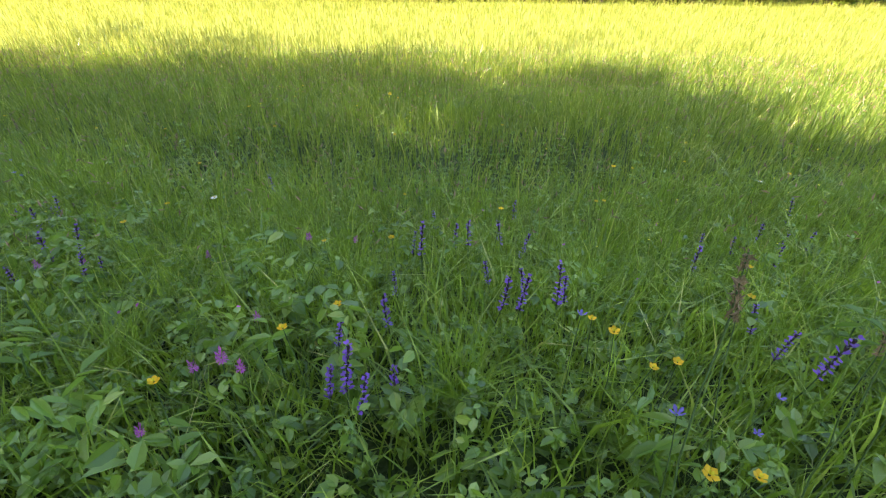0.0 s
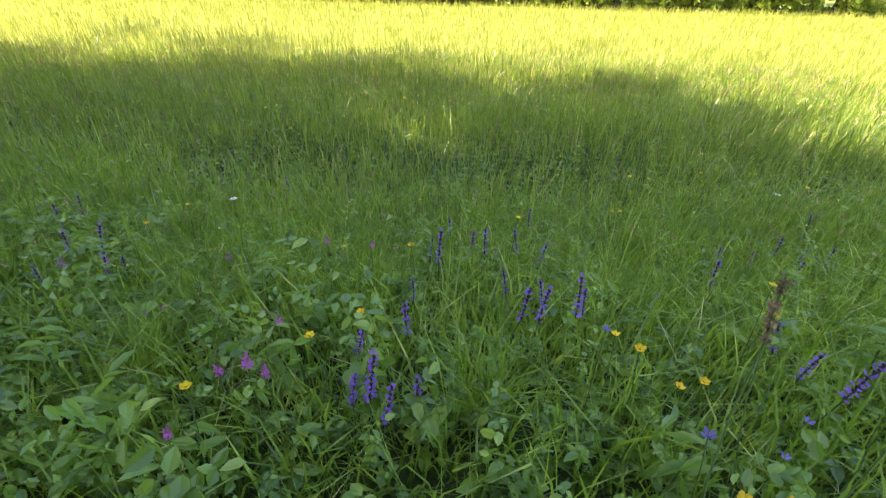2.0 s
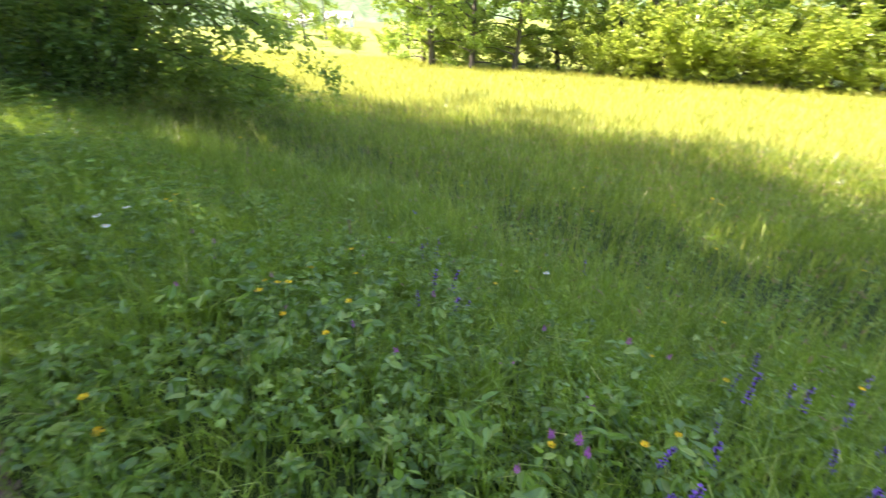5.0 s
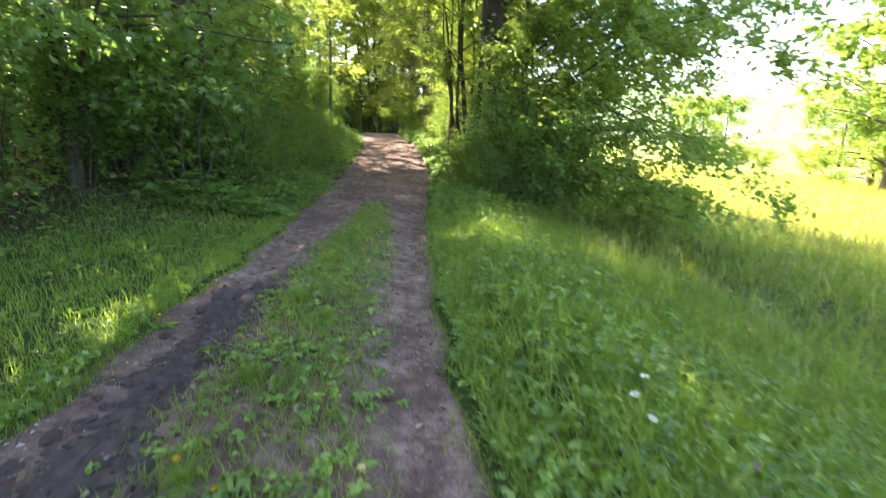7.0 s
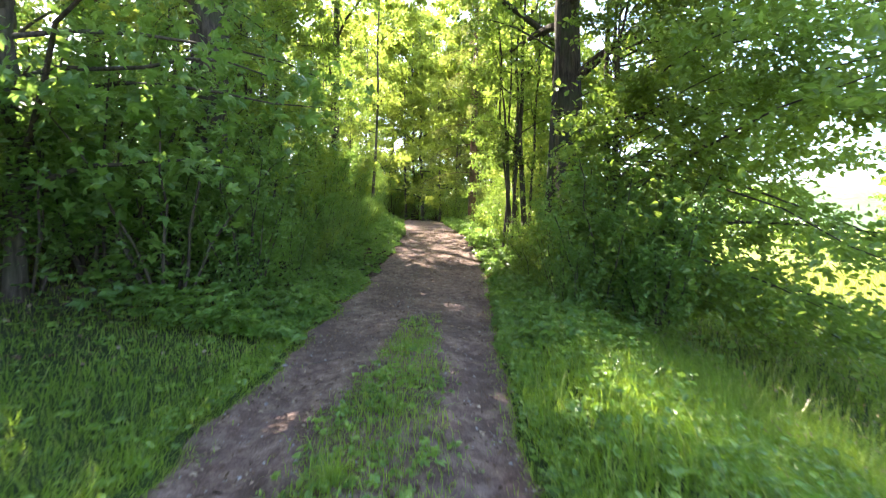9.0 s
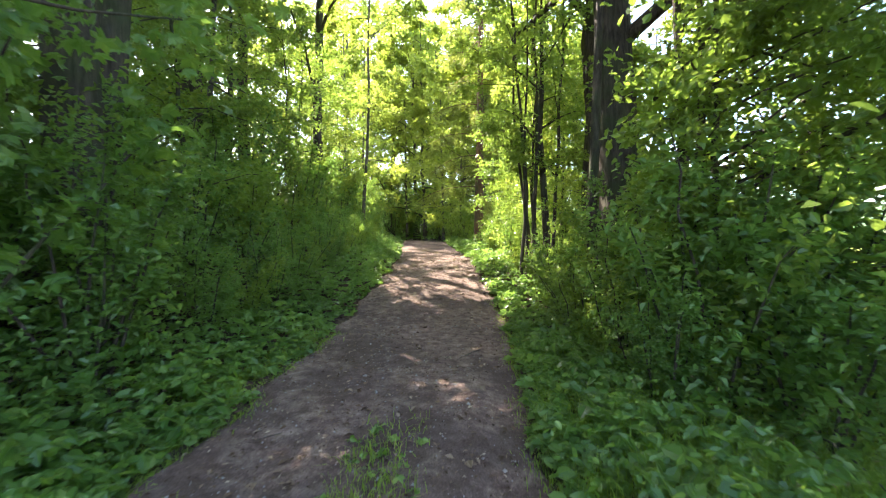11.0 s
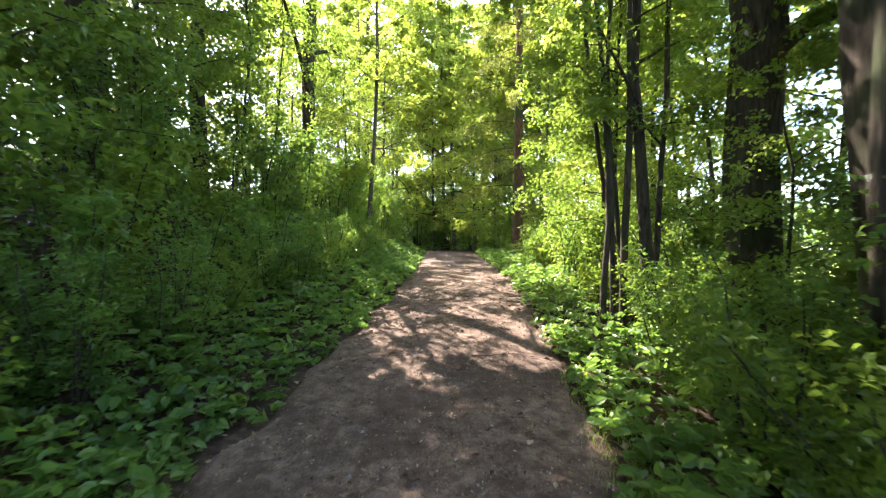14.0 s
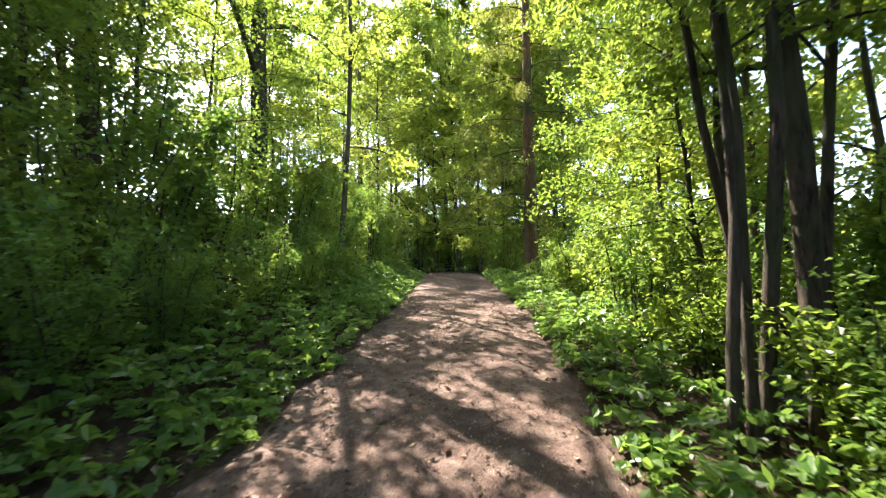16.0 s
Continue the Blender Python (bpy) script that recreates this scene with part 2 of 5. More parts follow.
def unit(v):
    return v / (np.linalg.norm(v, axis=-1, keepdims=True) + 1e-9)


def leaf_cloud(p, size, up=1.0, along=None, shape=0.62, droop=0.25, lobes=False, fine=False):
    """Folded leaves at the points p; lobes gives each five points like a maple's."""
    n = len(p)
    size = np.broadcast_to(size, (n,)) * rng.uniform(0.7, 1.25, n)
    nor = unit(rng.normal(size=(n, 3)) * 0.75 + np.array([0, 0, up]))
    d = rng.normal(size=(n, 3)) if along is None else along + 0.6 * rng.normal(size=(n, 3))
    d = unit(d - nor * (d * nor).sum(1, keepdims=True))
    s = np.cross(nor, d)
    S, W = size[:, None], size[:, None] * shape
    if fine:
        base, tip = p - d * S * 0.5, p + d * S * 0.5 - nor * S * droop
        a1, a2, b1, b2 = (p + d * S * k - nor * S * droop * (k + 0.5) ** 2 + e * s * W * 0.5 * g + nor * S * 0.07 for e, k, g in ((1, -0.22, 0.92), (1, 0.16, 0.8), (-1, -0.22, 0.92), (-1, 0.16, 0.8)))
        v = np.stack([base, a1, a2, tip, b2, b1], 1).reshape(-1, 3)
        k = np.arange(n)[:, None] * 6
        return v, np.concatenate([k + [0, 2, 1], k + [0, 3, 2], k + [0, 4, 3], k + [0, 5, 4]])
    if not lobes:
        base, tip = p - d * S * 0.5, p + d * S * 0.5 - nor * S * droop
        le, ri = p + s * W * 0.5 + nor * S * 0.08, p - s * W * 0.5 + nor * S * 0.08
        v = np.stack([base, le, tip, ri], 1).reshape(-1, 3)
        k = np.arange(n)[:, None] * 4
        return v, np.concatenate([k + [0, 2, 1], k + [0, 3, 2]])
    ang = np.radians([0, 38, 62, 95, 125, 180, -125, -95, -62, -38])
    rr = np.array([0.56, 0.27, 0.5, 0.24, 0.38, 0.2, 0.38, 0.24, 0.5, 0.27])
    ring = p[:, None] + S[:, None] * rr[None, :, None] * (np.cos(ang)[None, :, None] * d[:, None] + np.sin(ang)[None, :, None] * s[:, None]) - nor[:, None] * S[:, None] * (rr ** 2)[None, :, None] * droop * 2.2
    v = np.concatenate([p[:, None], ring], 1).reshape(-1, 3)
    k = np.arange(n)[:, None] * 11
    return v, np.concatenate([k + [0, 1 + i, 1 + (i + 1) % 10] for i in range(10)])


def blades(x, y, z, h, w, lean=0.35, tip_only=False):
    """Bent grass blades, three faces each."""
    n = len(x)
    a = rng.uniform(0, 2 * np.pi, n)
    side = np.stack([np.cos(a), np.sin(a), np.zeros(n)], 1)
    b = rng.uniform(0, 2 * np.pi, n)
    fall = np.stack([np.cos(b), np.sin(b), np.zeros(n)], 1) * (h * rng.gamma(2.0, lean / 2, n))[:, None]
    p = np.stack([x, y, z], 1)
    up = np.stack([np.zeros(n), np.zeros(n), h], 1)
    W = (w * 0.5)[:, None] * side
    m = p + up * 0.55 + fall * 0.3
    tip = p + up * (1 - 0.25 * np.clip(np.linalg.norm(fall, axis=1) / h, 0, 2))[:, None] + fall
    v = np.stack([p - W, p + W, m + W * 0.8, m - W * 0.8, tip], 1).reshape(-1, 3)
    k = np.arange(n)[:, None] * 5
    return v, np.concatenate([k + [0, 1, 2], k + [0, 2, 3], k + [3, 2, 4]])


# ---------------------------------------------------------------- lie of the land
def zc(x):
    return np.interp(x, [-120, -60, -42, -34, -21.7, -17.4, -14.4, -12.4, -8, -5, 0, 12], [7.0, 2.3, 1.80, 1.7, 1.03, 0.58, 0.22, 0.13, 0.0, -0.06, -0.06, -0.06])


def edge_r(x):
    return np.interp(x, [-60, -35, -21.7, -17.3, -14.5, -12.5, -8.6, -5, -2, 6], [2.2, 2.5, 2.15, 1.80, 1.60, 1.27, 0.52, 0.02, -0.23, -0.4]) + 0.03 * np.sin(x * 3.7 + np.sin(x * 1.3)) + 0.015 * np.sin(x * 8.3 + 1.0)


def edge_l(x):
    return np.interp(x, [-60, -35, -21.7, -17.3, -14, -12.3, -10.5, -7, -4, 6], [-0.5, -0.2, -0.38, -0.85, -1.3, -1.58, -1.75, -2.12, -2.55, -2.8]) + 0.06 * np.sin(x * 2.9 + 2.0 + np.sin(x * 1.7)) + 0.035 * np.sin(x * 7.1)


def wave(x, y, s, a):
    return a * (np.sin(x * s + 1.3 * np.sin(y * s * 0.7)) * np.cos(y * s * 1.1 + 0.9 * np.sin(x * s * 0.6)))


def smooth(a, b, x):
    t = np.clip((x - a) / (b - a), 0, 1)
    return t * t * (3 - 2 * t)


def land(x, y):
    x, y = np.asarray(x, float), np.asarray(y, float)
    dr, dl = y - edge_r(x), edge_l(x) - y
    drop = np.interp(dr, [0, 0.5, 1.3, 2.6, 5.8, 7.5, 10.5, 40, 70, 130, 400], [0, 0.02, -0.2, -0.58, -1.0, -1.3, -1.75, -2.6, -3.0, -3.0, 6.0])
    keep = 1 - smooth(1.0, 11.0, dr)
    wood = smooth(-8.0, -13.5, x)
    rise = np.interp(dl, [0, 0.6, 3, 8, 40, 400], [0, 0.06, 1.1, 2.8, 9, 60]) * wood + np.interp(dl, [0, 3, 10, 60], [0, 0.05, 0.5, 6]) * (1 - wood)
    z = zc(x) * keep + drop + np.where(dl > 0, rise, 0)
    return z + np.clip(np.abs(dr - 0.0), 0, 1) * np.where((dr > 0) | (dl > 0), 1, 0) * (wave(x, y, 0.8, 0.05) + wave(x, y, 2.7, 0.02))


def track(x, y):
    """Height of the trodden track: two ruts with a low crown between them."""
    L, R = edge_l(x), edge_r(x)
    u = (y - L) / (R - L)
    two = smooth(-12.5, -7.5, x)
    crown = np.exp(-((u - 0.575) / 0.2) ** 4) * 0.06 * two
    rut = -0.05 * np.exp(-((u - 0.18) / 0.10) ** 2) * two - 0.035 * np.exp(-((u - 0.89) / 0.08) ** 2)
    fine = wave(x, y, 5.1, 0.010) + wave(x, y, 13.0, 0.006)
    return zc(x) + 0.012 + crown + rut + fine - 0.05 * smooth(0.06, 0.0, u) - 0.05 * smooth(0.94, 1.0, u)


# ---------------------------------------------------------------- ground and track
def steps(stops):
    """Coordinates with the spacing given from stop to stop."""
    out = [stops[0][0]]
    for (a, s), (b, _) in zip(stops, stops[1:]):
        k = max(1, int(round((b - a) / s)))
        out += list(np.linspace(a, b, k + 1)[1:])
    return np.array(out)


def build_ground():
    xs = steps([(-900, 100), (-200, 15), (-60, 1.0), (-36, 0.25), (6, 1.0), (30, 15), (200, 100), (900, 1)])
    ys = steps([(-900, 100), (-100, 10), (-20, 1.0), (-6, 0.125), (7, 0.4), (16, 1.2), (60, 12), (200, 100), (900, 1)])
    X, Y = np.meshgrid(xs, ys, indexing="ij")
    Z = land(X, Y)
    inside = np.minimum(Y - edge_l(X), edge_r(X) - Y)
    Z = Z - 0.16 * smooth(0.0, 0.3, inside)
    n, m = X.shape
    i = (np.arange(n - 1)[:, None] * m + np.arange(m - 1)[None, :]).ravel()
    tris = np.concatenate([np.stack([i, i + m, i + m + 1], 1), np.stack([i, i + m + 1, i + 1], 1)])
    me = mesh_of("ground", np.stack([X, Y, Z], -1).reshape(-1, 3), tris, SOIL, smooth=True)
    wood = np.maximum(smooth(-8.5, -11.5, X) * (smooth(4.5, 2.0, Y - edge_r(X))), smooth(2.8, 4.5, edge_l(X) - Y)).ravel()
    # mask of the sunny ground tone, from about where the tree shade ends
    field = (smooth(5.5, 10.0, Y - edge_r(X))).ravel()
    for key, val in (("wood", wood), ("sun_tint", field)):
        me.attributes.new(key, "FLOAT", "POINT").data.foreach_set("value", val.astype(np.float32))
    tagged(new("ground", me), "grassy soil and leaf litter under meadow and wood", "ground", kind="structure")


def build_track():
    xs, us = steps([(-60, 0.8), (-24, 0.12), (-1.0, 0.06), (6, 0.1)]), np.linspace(-0.02, 1.02, 61)
    X, U = np.meshgrid(xs, us, indexing="ij")
    L, R = edge_l(X), edge_r(X)
    Y = L + U * (R - L) + (wave(X, U * 0, 3.1, 0.05) + wave(X, U * 0, 9.0, 0.04)) * (np.abs(U - 0.5) * 2) ** 3
    Z = track(X, Y)
    n, m = X.shape
    i = (np.arange(n - 1)[:, None] * m + np.arange(m - 1)[None, :]).ravel()
    tris = np.concatenate([np.stack([i, i + m, i + m + 1], 1), np.stack([i, i + m + 1, i + 1], 1)])
    me = mesh_of("path", np.stack([X, Y, Z], -1).reshape(-1, 3), tris, EARTH, smooth=True)
    tagged(new("path", me), "trodden earth farm track with two wheel ruts", "path", kind="structure")


build_ground()
build_track()


# ---------------------------------------------------------------- grass and low plants (stuff)
def scatter(x0, x1, y0, y1, per_m2, keep=None):
    n = int((x1 - x0) * (y1 - y0) * per_m2)
    x, y = rng.uniform(x0, x1, n), rng.uniform(y0, y1, n)
    if keep is not None:
        k = rng.uniform(0, 1, n) < keep(x, y)
        x, y = x[k], y[k]
    return x, y


def stuff(name, vt, mats, label, category="grass", index=None):
    return tagged(new(name, mesh_of(name, vt[0], vt[1], mats, index)), label, category, kind="stuff")


def clump(x, y, s):
    return 0.55 + 0.45 * np.sin(x * s + 2.1 * np.sin(y * s * 0.8)) * np.cos(y * s * 1.2 + 1.7 * np.sin(x * s * 0.9))


def meadow():
    out = []
    # nearest bank, where the camera stands still
    x, y = scatter(-3.2, 3.6, -0.35, 3.0, 2100, lambda x, y: (y > edge_r(x) + 0.02) * (0.35 + 0.65 * clump(x, y, 3.0)) * smooth(3.2, 1.4, np.abs(x - 0.2) * 0.6))
    h = np.interp(y - edge_r(x), [0, 0.3, 1.0, 2.5, 5], [0.09, 0.16, 0.26, 0.36, 0.45]) * rng.uniform(0.5, 1.35, len(x))
    out.append(blades(x, y, land(x, y), h, rng.uniform(0.003, 0.010, len(x)), 0.6))
    # verge along the track
    x, y = scatter(-13.5, -2.2, -0.6, 3.6, 1300, lambda x, y: (y > edge_r(x) + 0.02) * (0.3 + 0.7 * clump(x, y, 2.2)) * (1 - 0.75 * smooth(-9.0, -12.0, x)))
    h = np.interp(y - edge_r(x), [0, 0.3, 0.9, 2.5, 5], [0.10, 0.22, 0.38, 0.44, 0.45]) * rng.uniform(0.5, 1.35, len(x))
    out.append(blades(x, y, land(x, y), h, rng.uniform(0.004, 0.010, len(x)), 0.6))
    stuff("verge_grass", join(out), VERGE, "fresh green grass on the verge and bank beside the track")
    out = []
    # slope of the meadow in the shade
    x, y = scatter(-16, 11, 2.2, 14.0, 470, lambda x, y: (y > edge_r(x) + 2.2) * np.interp(y, [2.4, 6, 14], [1.0, 0.7, 0.45]) * (0.4 + 0.6 * clump(x, y, 1.2)) * np.where((x < -5) | (x > 9), 0.6, 1))
    h = rng.uniform(0.2, 0.5, len(x)) * (0.55 + 0.75 * clump(x + 5, y, 2.4))
    out.append(blades(x, y, land(x, y), h, rng.uniform(0.003, 0.012, len(x)) * np.interp(y, [2, 12], [0.9, 2.2]), 0.5))
    # taller flowering stalks standing over it
    x, y = scatter(-14, 11, 1.6, 14.0, 34, lambda x, y: (y > edge_r(x) + 1.6) * (0.2 + 0.8 * clump(x, y + 4, 1.6)))
    h = rng.uniform(0.5, 0.85, len(x))
    out.append(blades(x, y, land(x, y), h, rng.uniform(0.004, 0.008, len(x)) * np.interp(y, [2, 12], [0.9, 2.4]), 0.25))
    stuff("meadow_grass", join(out), GRASS, "tall green meadow grass on the shaded slope")
    # open meadow in the sun, blades coloured brighter and yellower for it
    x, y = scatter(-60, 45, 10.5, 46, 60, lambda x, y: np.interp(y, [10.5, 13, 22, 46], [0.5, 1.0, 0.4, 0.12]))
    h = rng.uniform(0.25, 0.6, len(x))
    stuff("sunlit_meadow_grass", blades(x, y, land(x, y), h, rng.uniform(0.010, 0.024, len(x)) * np.interp(y, [10, 20, 46], [1, 1.5, 3.0]), 0.35), GRASS_SUN_TINTED, "yellow-green meadow grass in full sun, sunshine worked into its colour")


def lawns():
    out = []
    x, y = scatter(-12.5, 1.5, -7.5, -1.6, 1300, lambda x, y: (y < edge_l(x) - 0.03) * np.interp(edge_l(x) - y, [0, 2.0, 4.5], [1, 0.7, 0.15]) * (0.35 + 0.65 * clump(x, y, 2.0)) * smooth(-13, -10.5, x))
    out.append(blades(x, y, land(x, y), rng.uniform(0.05, 0.16, len(x)), rng.uniform(0.004, 0.009, len(x)), 0.6))
    def mid(x, y):
        u = (y - edge_l(x)) / (edge_r(x) - edge_l(x))
        return np.exp(-((u - 0.57) / np.interp(x, [-10, -7.5, -5], [0.09, 0.18, 0.22])) ** 4) * smooth(-11.0, -9.2, x) * (0.25 + 0.75 * clump(x, y, 3.3))
    x, y = scatter(-11.5, 1.0, -2.8, 0.6, 2600, mid)
    out.append(blades(x, y, track(x, y) - 0.01, rng.uniform(0.04, 0.13, len(x)), rng.uniform(0.003, 0.008, len(x)), 0.7))
    for side in (0, 1):
        n = 9000
        x = rng.uniform(-16, 1.0, n) if side else rng.uniform(-14, 1.0, n)
        d = rng.normal(size=n) * 0.09 * (0.4 + 1.2 * clump(x, x * 0, 5.0))
        y = edge_r(x) + 0.02 + d if side else edge_l(x) - 0.02 - d
        z = np.where(d > 0, land(x, y), track(x, y)) - 0.01
        out.append(blades(x, y, z, rng.uniform(0.03, 0.12, n) * np.where(d > 0, 1.3, 0.8), rng.uniform(0.003, 0.008, n), 0.8))
        n = 12000
        x, d = rng.uniform(-14, 1.2, n), rng.uniform(-0.10, 0.4, n)
        y = edge_r(x) + d if side else edge_l(x) - d
        out.append(blades(x, y, np.where(d > 0, land(x, y), track(x, y)) - 0.01, rng.uniform(0.06, 0.2, n) * (1.0 if side else 0.7) * np.where(d > 0, 1.0, 0.55), rng.uniform(0.003, 0.008, n), 0.7))
    stuff("short_grass", join(out), LAWN, "short trodden grass beside and between the wheel ruts")


def rosettes(x, y, z, k, size, rise, fine=True):
    """Flat groups of k broad leaves."""
    n = len(x)
    a = rng.uniform(0, 6.28, (n, 1)) + np.arange(k)[None, :] * 6.28 / k + rng.normal(size=(n, k)) * 0.25
    r = np.broadcast_to(np.asarray(size), (n,))[:, None] * 0.5 * np.ones((1, k))
    d = np.stack([np.cos(a), np.sin(a), np.full((n, k), 0.35)], -1)
    p = np.stack([x, y, z], 1)[:, None] + d * r[:, :, None] + np.array([0, 0, 1.0]) * (np.asarray(rise) * rng.uniform(0.3, 1.0, n))[:, None, None]
    return leaf_cloud(p.reshape(-1, 3), np.repeat(np.broadcast_to(size, (n,)), k), 1.3, d.reshape(-1, 3), 0.62, 0.15, fine=fine)


def weeds():
    out = []
    x, y = scatter(-3.0, 3.2, -0.35, 2.3, 420, lambda x, y: (y > edge_r(x) + 0.08) * clump(x + 3, y, 2.6) ** 1.5)
    out.append(rosettes(x, y, land(x, y), 6, np.minimum(0.05, 0.012 + rng.gamma(1.6, 0.011, len(x))), rng.uniform(0.06, 0.27, len(x))))
    x, y = scatter(-1.9, -0.1, 0.1, 1.5, 170, lambda x, y: (y > edge_r(x) + 0.1) * clump(x, y + 2, 2.2))
    out.append(rosettes(x, y, land(x, y), 6, rng.uniform(0.025, 0.055, len(x)), rng.uniform(0.1, 0.28, len(x))))
    x, y = scatter(-12.5, -1.5, -0.5, 2.4, 230, lambda x, y: (y > edge_r(x) + 0.03) * clump(x, y, 2.0))
    out.append(rosettes(x, y, land(x, y), 5, rng.uniform(0.03, 0.08, len(x)), np.interp(y - edge_r(x), [0, 1], [0.04, 0.3])))
    def mid(x, y):
        u = (y - edge_l(x)) / (edge_r(x) - edge_l(x))
        return np.exp(-((u - 0.57) / np.interp(x, [-10, -7.5, -5], [0.09, 0.18, 0.22])) ** 4) * smooth(-11.0, -9.0, x) * clump(x, y, 3.0)
    x, y = scatter(-11, 1.0, -2.4, 0.4, 260, mid)
    out.append(rosettes(x, y, track(x, y), 5, rng.uniform(0.025, 0.06, len(x)), 0.04))
    x, y = scatter(-12, 1, -5, -1.8, 25, lambda x, y: (y < edge_l(x) - 0.05))
    out.append(rosettes(x, y, land(x, y), 5, rng.uniform(0.03, 0.07, len(x)), 0.06))
    n = 2200
    x, d = rng.uniform(-13, 1, n), rng.gamma(1.5, 0.12, n)
    y = np.where(rng.uniform(size=n) < 0.65, edge_r(x) + d - 0.05, edge_l(x) - d + 0.05)
    out.append(rosettes(x, y, np.maximum(land(x, y), zc(x) - 0.02), 5, rng.uniform(0.02, 0.055, n), 0.07))
    # leafy stalks on the ridge of the bank
    x, y = scatter(-10.5, 2.5, 0.2, 2.6, 26, lambda x, y: np.exp(-((y - edge_r(x) - 1.15) / 0.65) ** 2) * (0.15 + 0.85 * clump(x + 1, y, 1.9)) * smooth(0.6, -1.2, x))
    top = rng.uniform(0.3, 0.62, len(x))
    for k in range(7):
        f = (k + 0.6) / 7
        out.append(rosettes(x + rng.normal(size=len(x)) * 0.012, y + rng.normal(size=len(x)) * 0.012, land(x, y) + top * f, 3, rng.uniform(0.04, 0.075, len(x)) * (1.15 - 0.6 * f), 0.02))
    x, y = scatter(-3.2, 3.8, 0.3, 4.6, 52, lambda x, y: (y > edge_r(x) + 0.3) * (0.1 + 0.9 * clump(x + 2, y + 1, 2.3)) * np.interp(y, [0, 2.5, 4.6], [1, 1, 0.35]))
    top = rng.uniform(0.16, 0.42, len(x)) * np.interp(y, [0.3, 2], [0.75, 1.15])
    for k in range(6):
        f = (k + 0.6) / 6
        out.append(rosettes(x + rng.normal(size=len(x)) * 0.012, y + rng.normal(size=len(x)) * 0.012, land(x, y) + top * f, 3, rng.uniform(0.02, 0.05, len(x)) * (1.2 - 0.6 * f), 0.015))
    stuff("weeds", join(out), WEED, "clover, plantain and other low broad-leaved weeds", "weeds")


def undergrowth():
    """Knee-high herbs along both edges of the track in the wood."""
    out = []
    for side, x0 in ((1, -9.0), (-1, -9.5)):
        n = 4600 if side > 0 else 6800
        x = x0 - rng.uniform(0, 1, n) ** 1.25 * 26
        d = rng.gamma(1.6, 0.55 if side > 0 else 0.8, n)
        y = np.where(side > 0, edge_r(x) - 0.10 + d, edge_l(x) + 0.10 - d)
        k = rng.uniform(0, 1, n) < (0.3 + 0.7 * clump(x, y, 1.7))
        x, y, d = x[k], y[k], d[k]
        rise = np.interp(d, [0, 0.3, 1.2, 3], [0.05, 0.2, 0.5, 0.6])
        out.append(rosettes(x, y, land(x, y), 6, rng.uniform(0.05, 0.125, len(x)), rise))
        out.append(rosettes(x, y, land(x, y), 4, rng.uniform(0.04, 0.10, len(x)), rise * 0.5))
    # herbs under the trees beyond the crest
    x, y = scatter(-66, -44, -7, 8, 5.0)
    out.append(rosettes(x, y, land(x, y), 5, rng.uniform(0.16, 0.3, len(x)), rng.uniform(0.2, 0.9, len(x)), False))
    stuff("undergrowth", join(out), LEAF_SHADE, "leafy green woodland undergrowth beside the track", "undergrowth")


def litter():
    x, y = scatter(-26, -1, -3.0, 3.0, 420, lambda x, y: (y > edge_l(x) - 0.1) * (y < edge_r(x) + 0.15) * np.interp(x, [-26, -18, -11, -7, -1], [0.6, 1.0, 1.0, 0.8, 0.8]) * (0.3 + 0.7 * clump(x, y, 2.5)))
    p = np.stack([x, y, track(x, y) + 0.012], 1)
    v, t = leaf_cloud(p, 0.012 + rng.gamma(1.5, 0.011, len(x)), 3.0, None, 0.55, 0.1)
    x, y = scatter(-30, -8.5, -9, 6, 45, lambda x, y: (y < edge_l(x) + 0.05) | (y > edge_r(x) - 0.05))
    p = np.stack([x, y, land(x, y) + 0.02], 1)
    stuff("dead_leaves", join([(v, t), leaf_cloud(p, 0.075, 2.0, None, 0.65, 0.15)]), DEAD, "dry brown fallen leaves on the track and wood floor", "leaf litter")
    x, y = scatter(-22, 0.5, -2.7, 2.2, 160, lambda x, y: (y > edge_l(x) + 0.05) * (y < edge_r(x) - 0.03) * clump(x, y, 3.4) ** 2)
    r = rng.gamma(1.6, 0.003, len(x)) + 0.003
    base = np.array([[1, 0, 0], [-0.3, 0.9, 0], [-0.8, -0.6, 0], [0.1, 0.1, 0.7], [0, 0, -0.5]])
    tri = np.array([[0, 1, 3], [1, 2, 3], [2, 0, 3], [1, 0, 4], [2, 1, 4], [0, 2, 4]])
    a = rng.uniform(0, 6.28, len(x))
    v = np.stack([base[None, :, 0] * np.cos(a)[:, None] - base[None, :, 1] * np.sin(a)[:, None], base[None, :, 0] * np.sin(a)[:, None] + base[None, :, 1] * np.cos(a)[:, None], base[None, :, 2] + 0 * a[:, None]], -1)
    v = v * (r[:, None, None] * rng.uniform(0.6, 1.4, (len(x), 1, 3))) + np.stack([x, y, track(x, y) + 0.002], 1)[:, None]
    stuff("gravel", (v.reshape(-1, 3), (tri[None] + np.arange(len(x))[:, None, None] * 5).reshape(-1, 3)), STONE, "small pale stones trodden into the track", "gravel")


meadow()
lawns()
weeds()
undergrowth()
litter()


# ---------------------------------------------------------------- trees and shrubs
rng = np.random.default_rng(21)


def bend(a, b, k, sag=0.0, wob=0.04):
    """Points from a to b with a sag and some wobble."""
    a, b = np.asarray(a, float), np.asarray(b, float)
    t = np.linspace(0, 1, k)[:, None]
    L = np.linalg.norm(b - a)
    w = np.cumsum(rng.normal(size=(k, 3)), 0) * wob * L / k
    return a + (b - a) * t + np.array([0, 0, 1.0]) * sag * L * 4 * t * (1 - t) + w * np.minimum(1, t * 4)


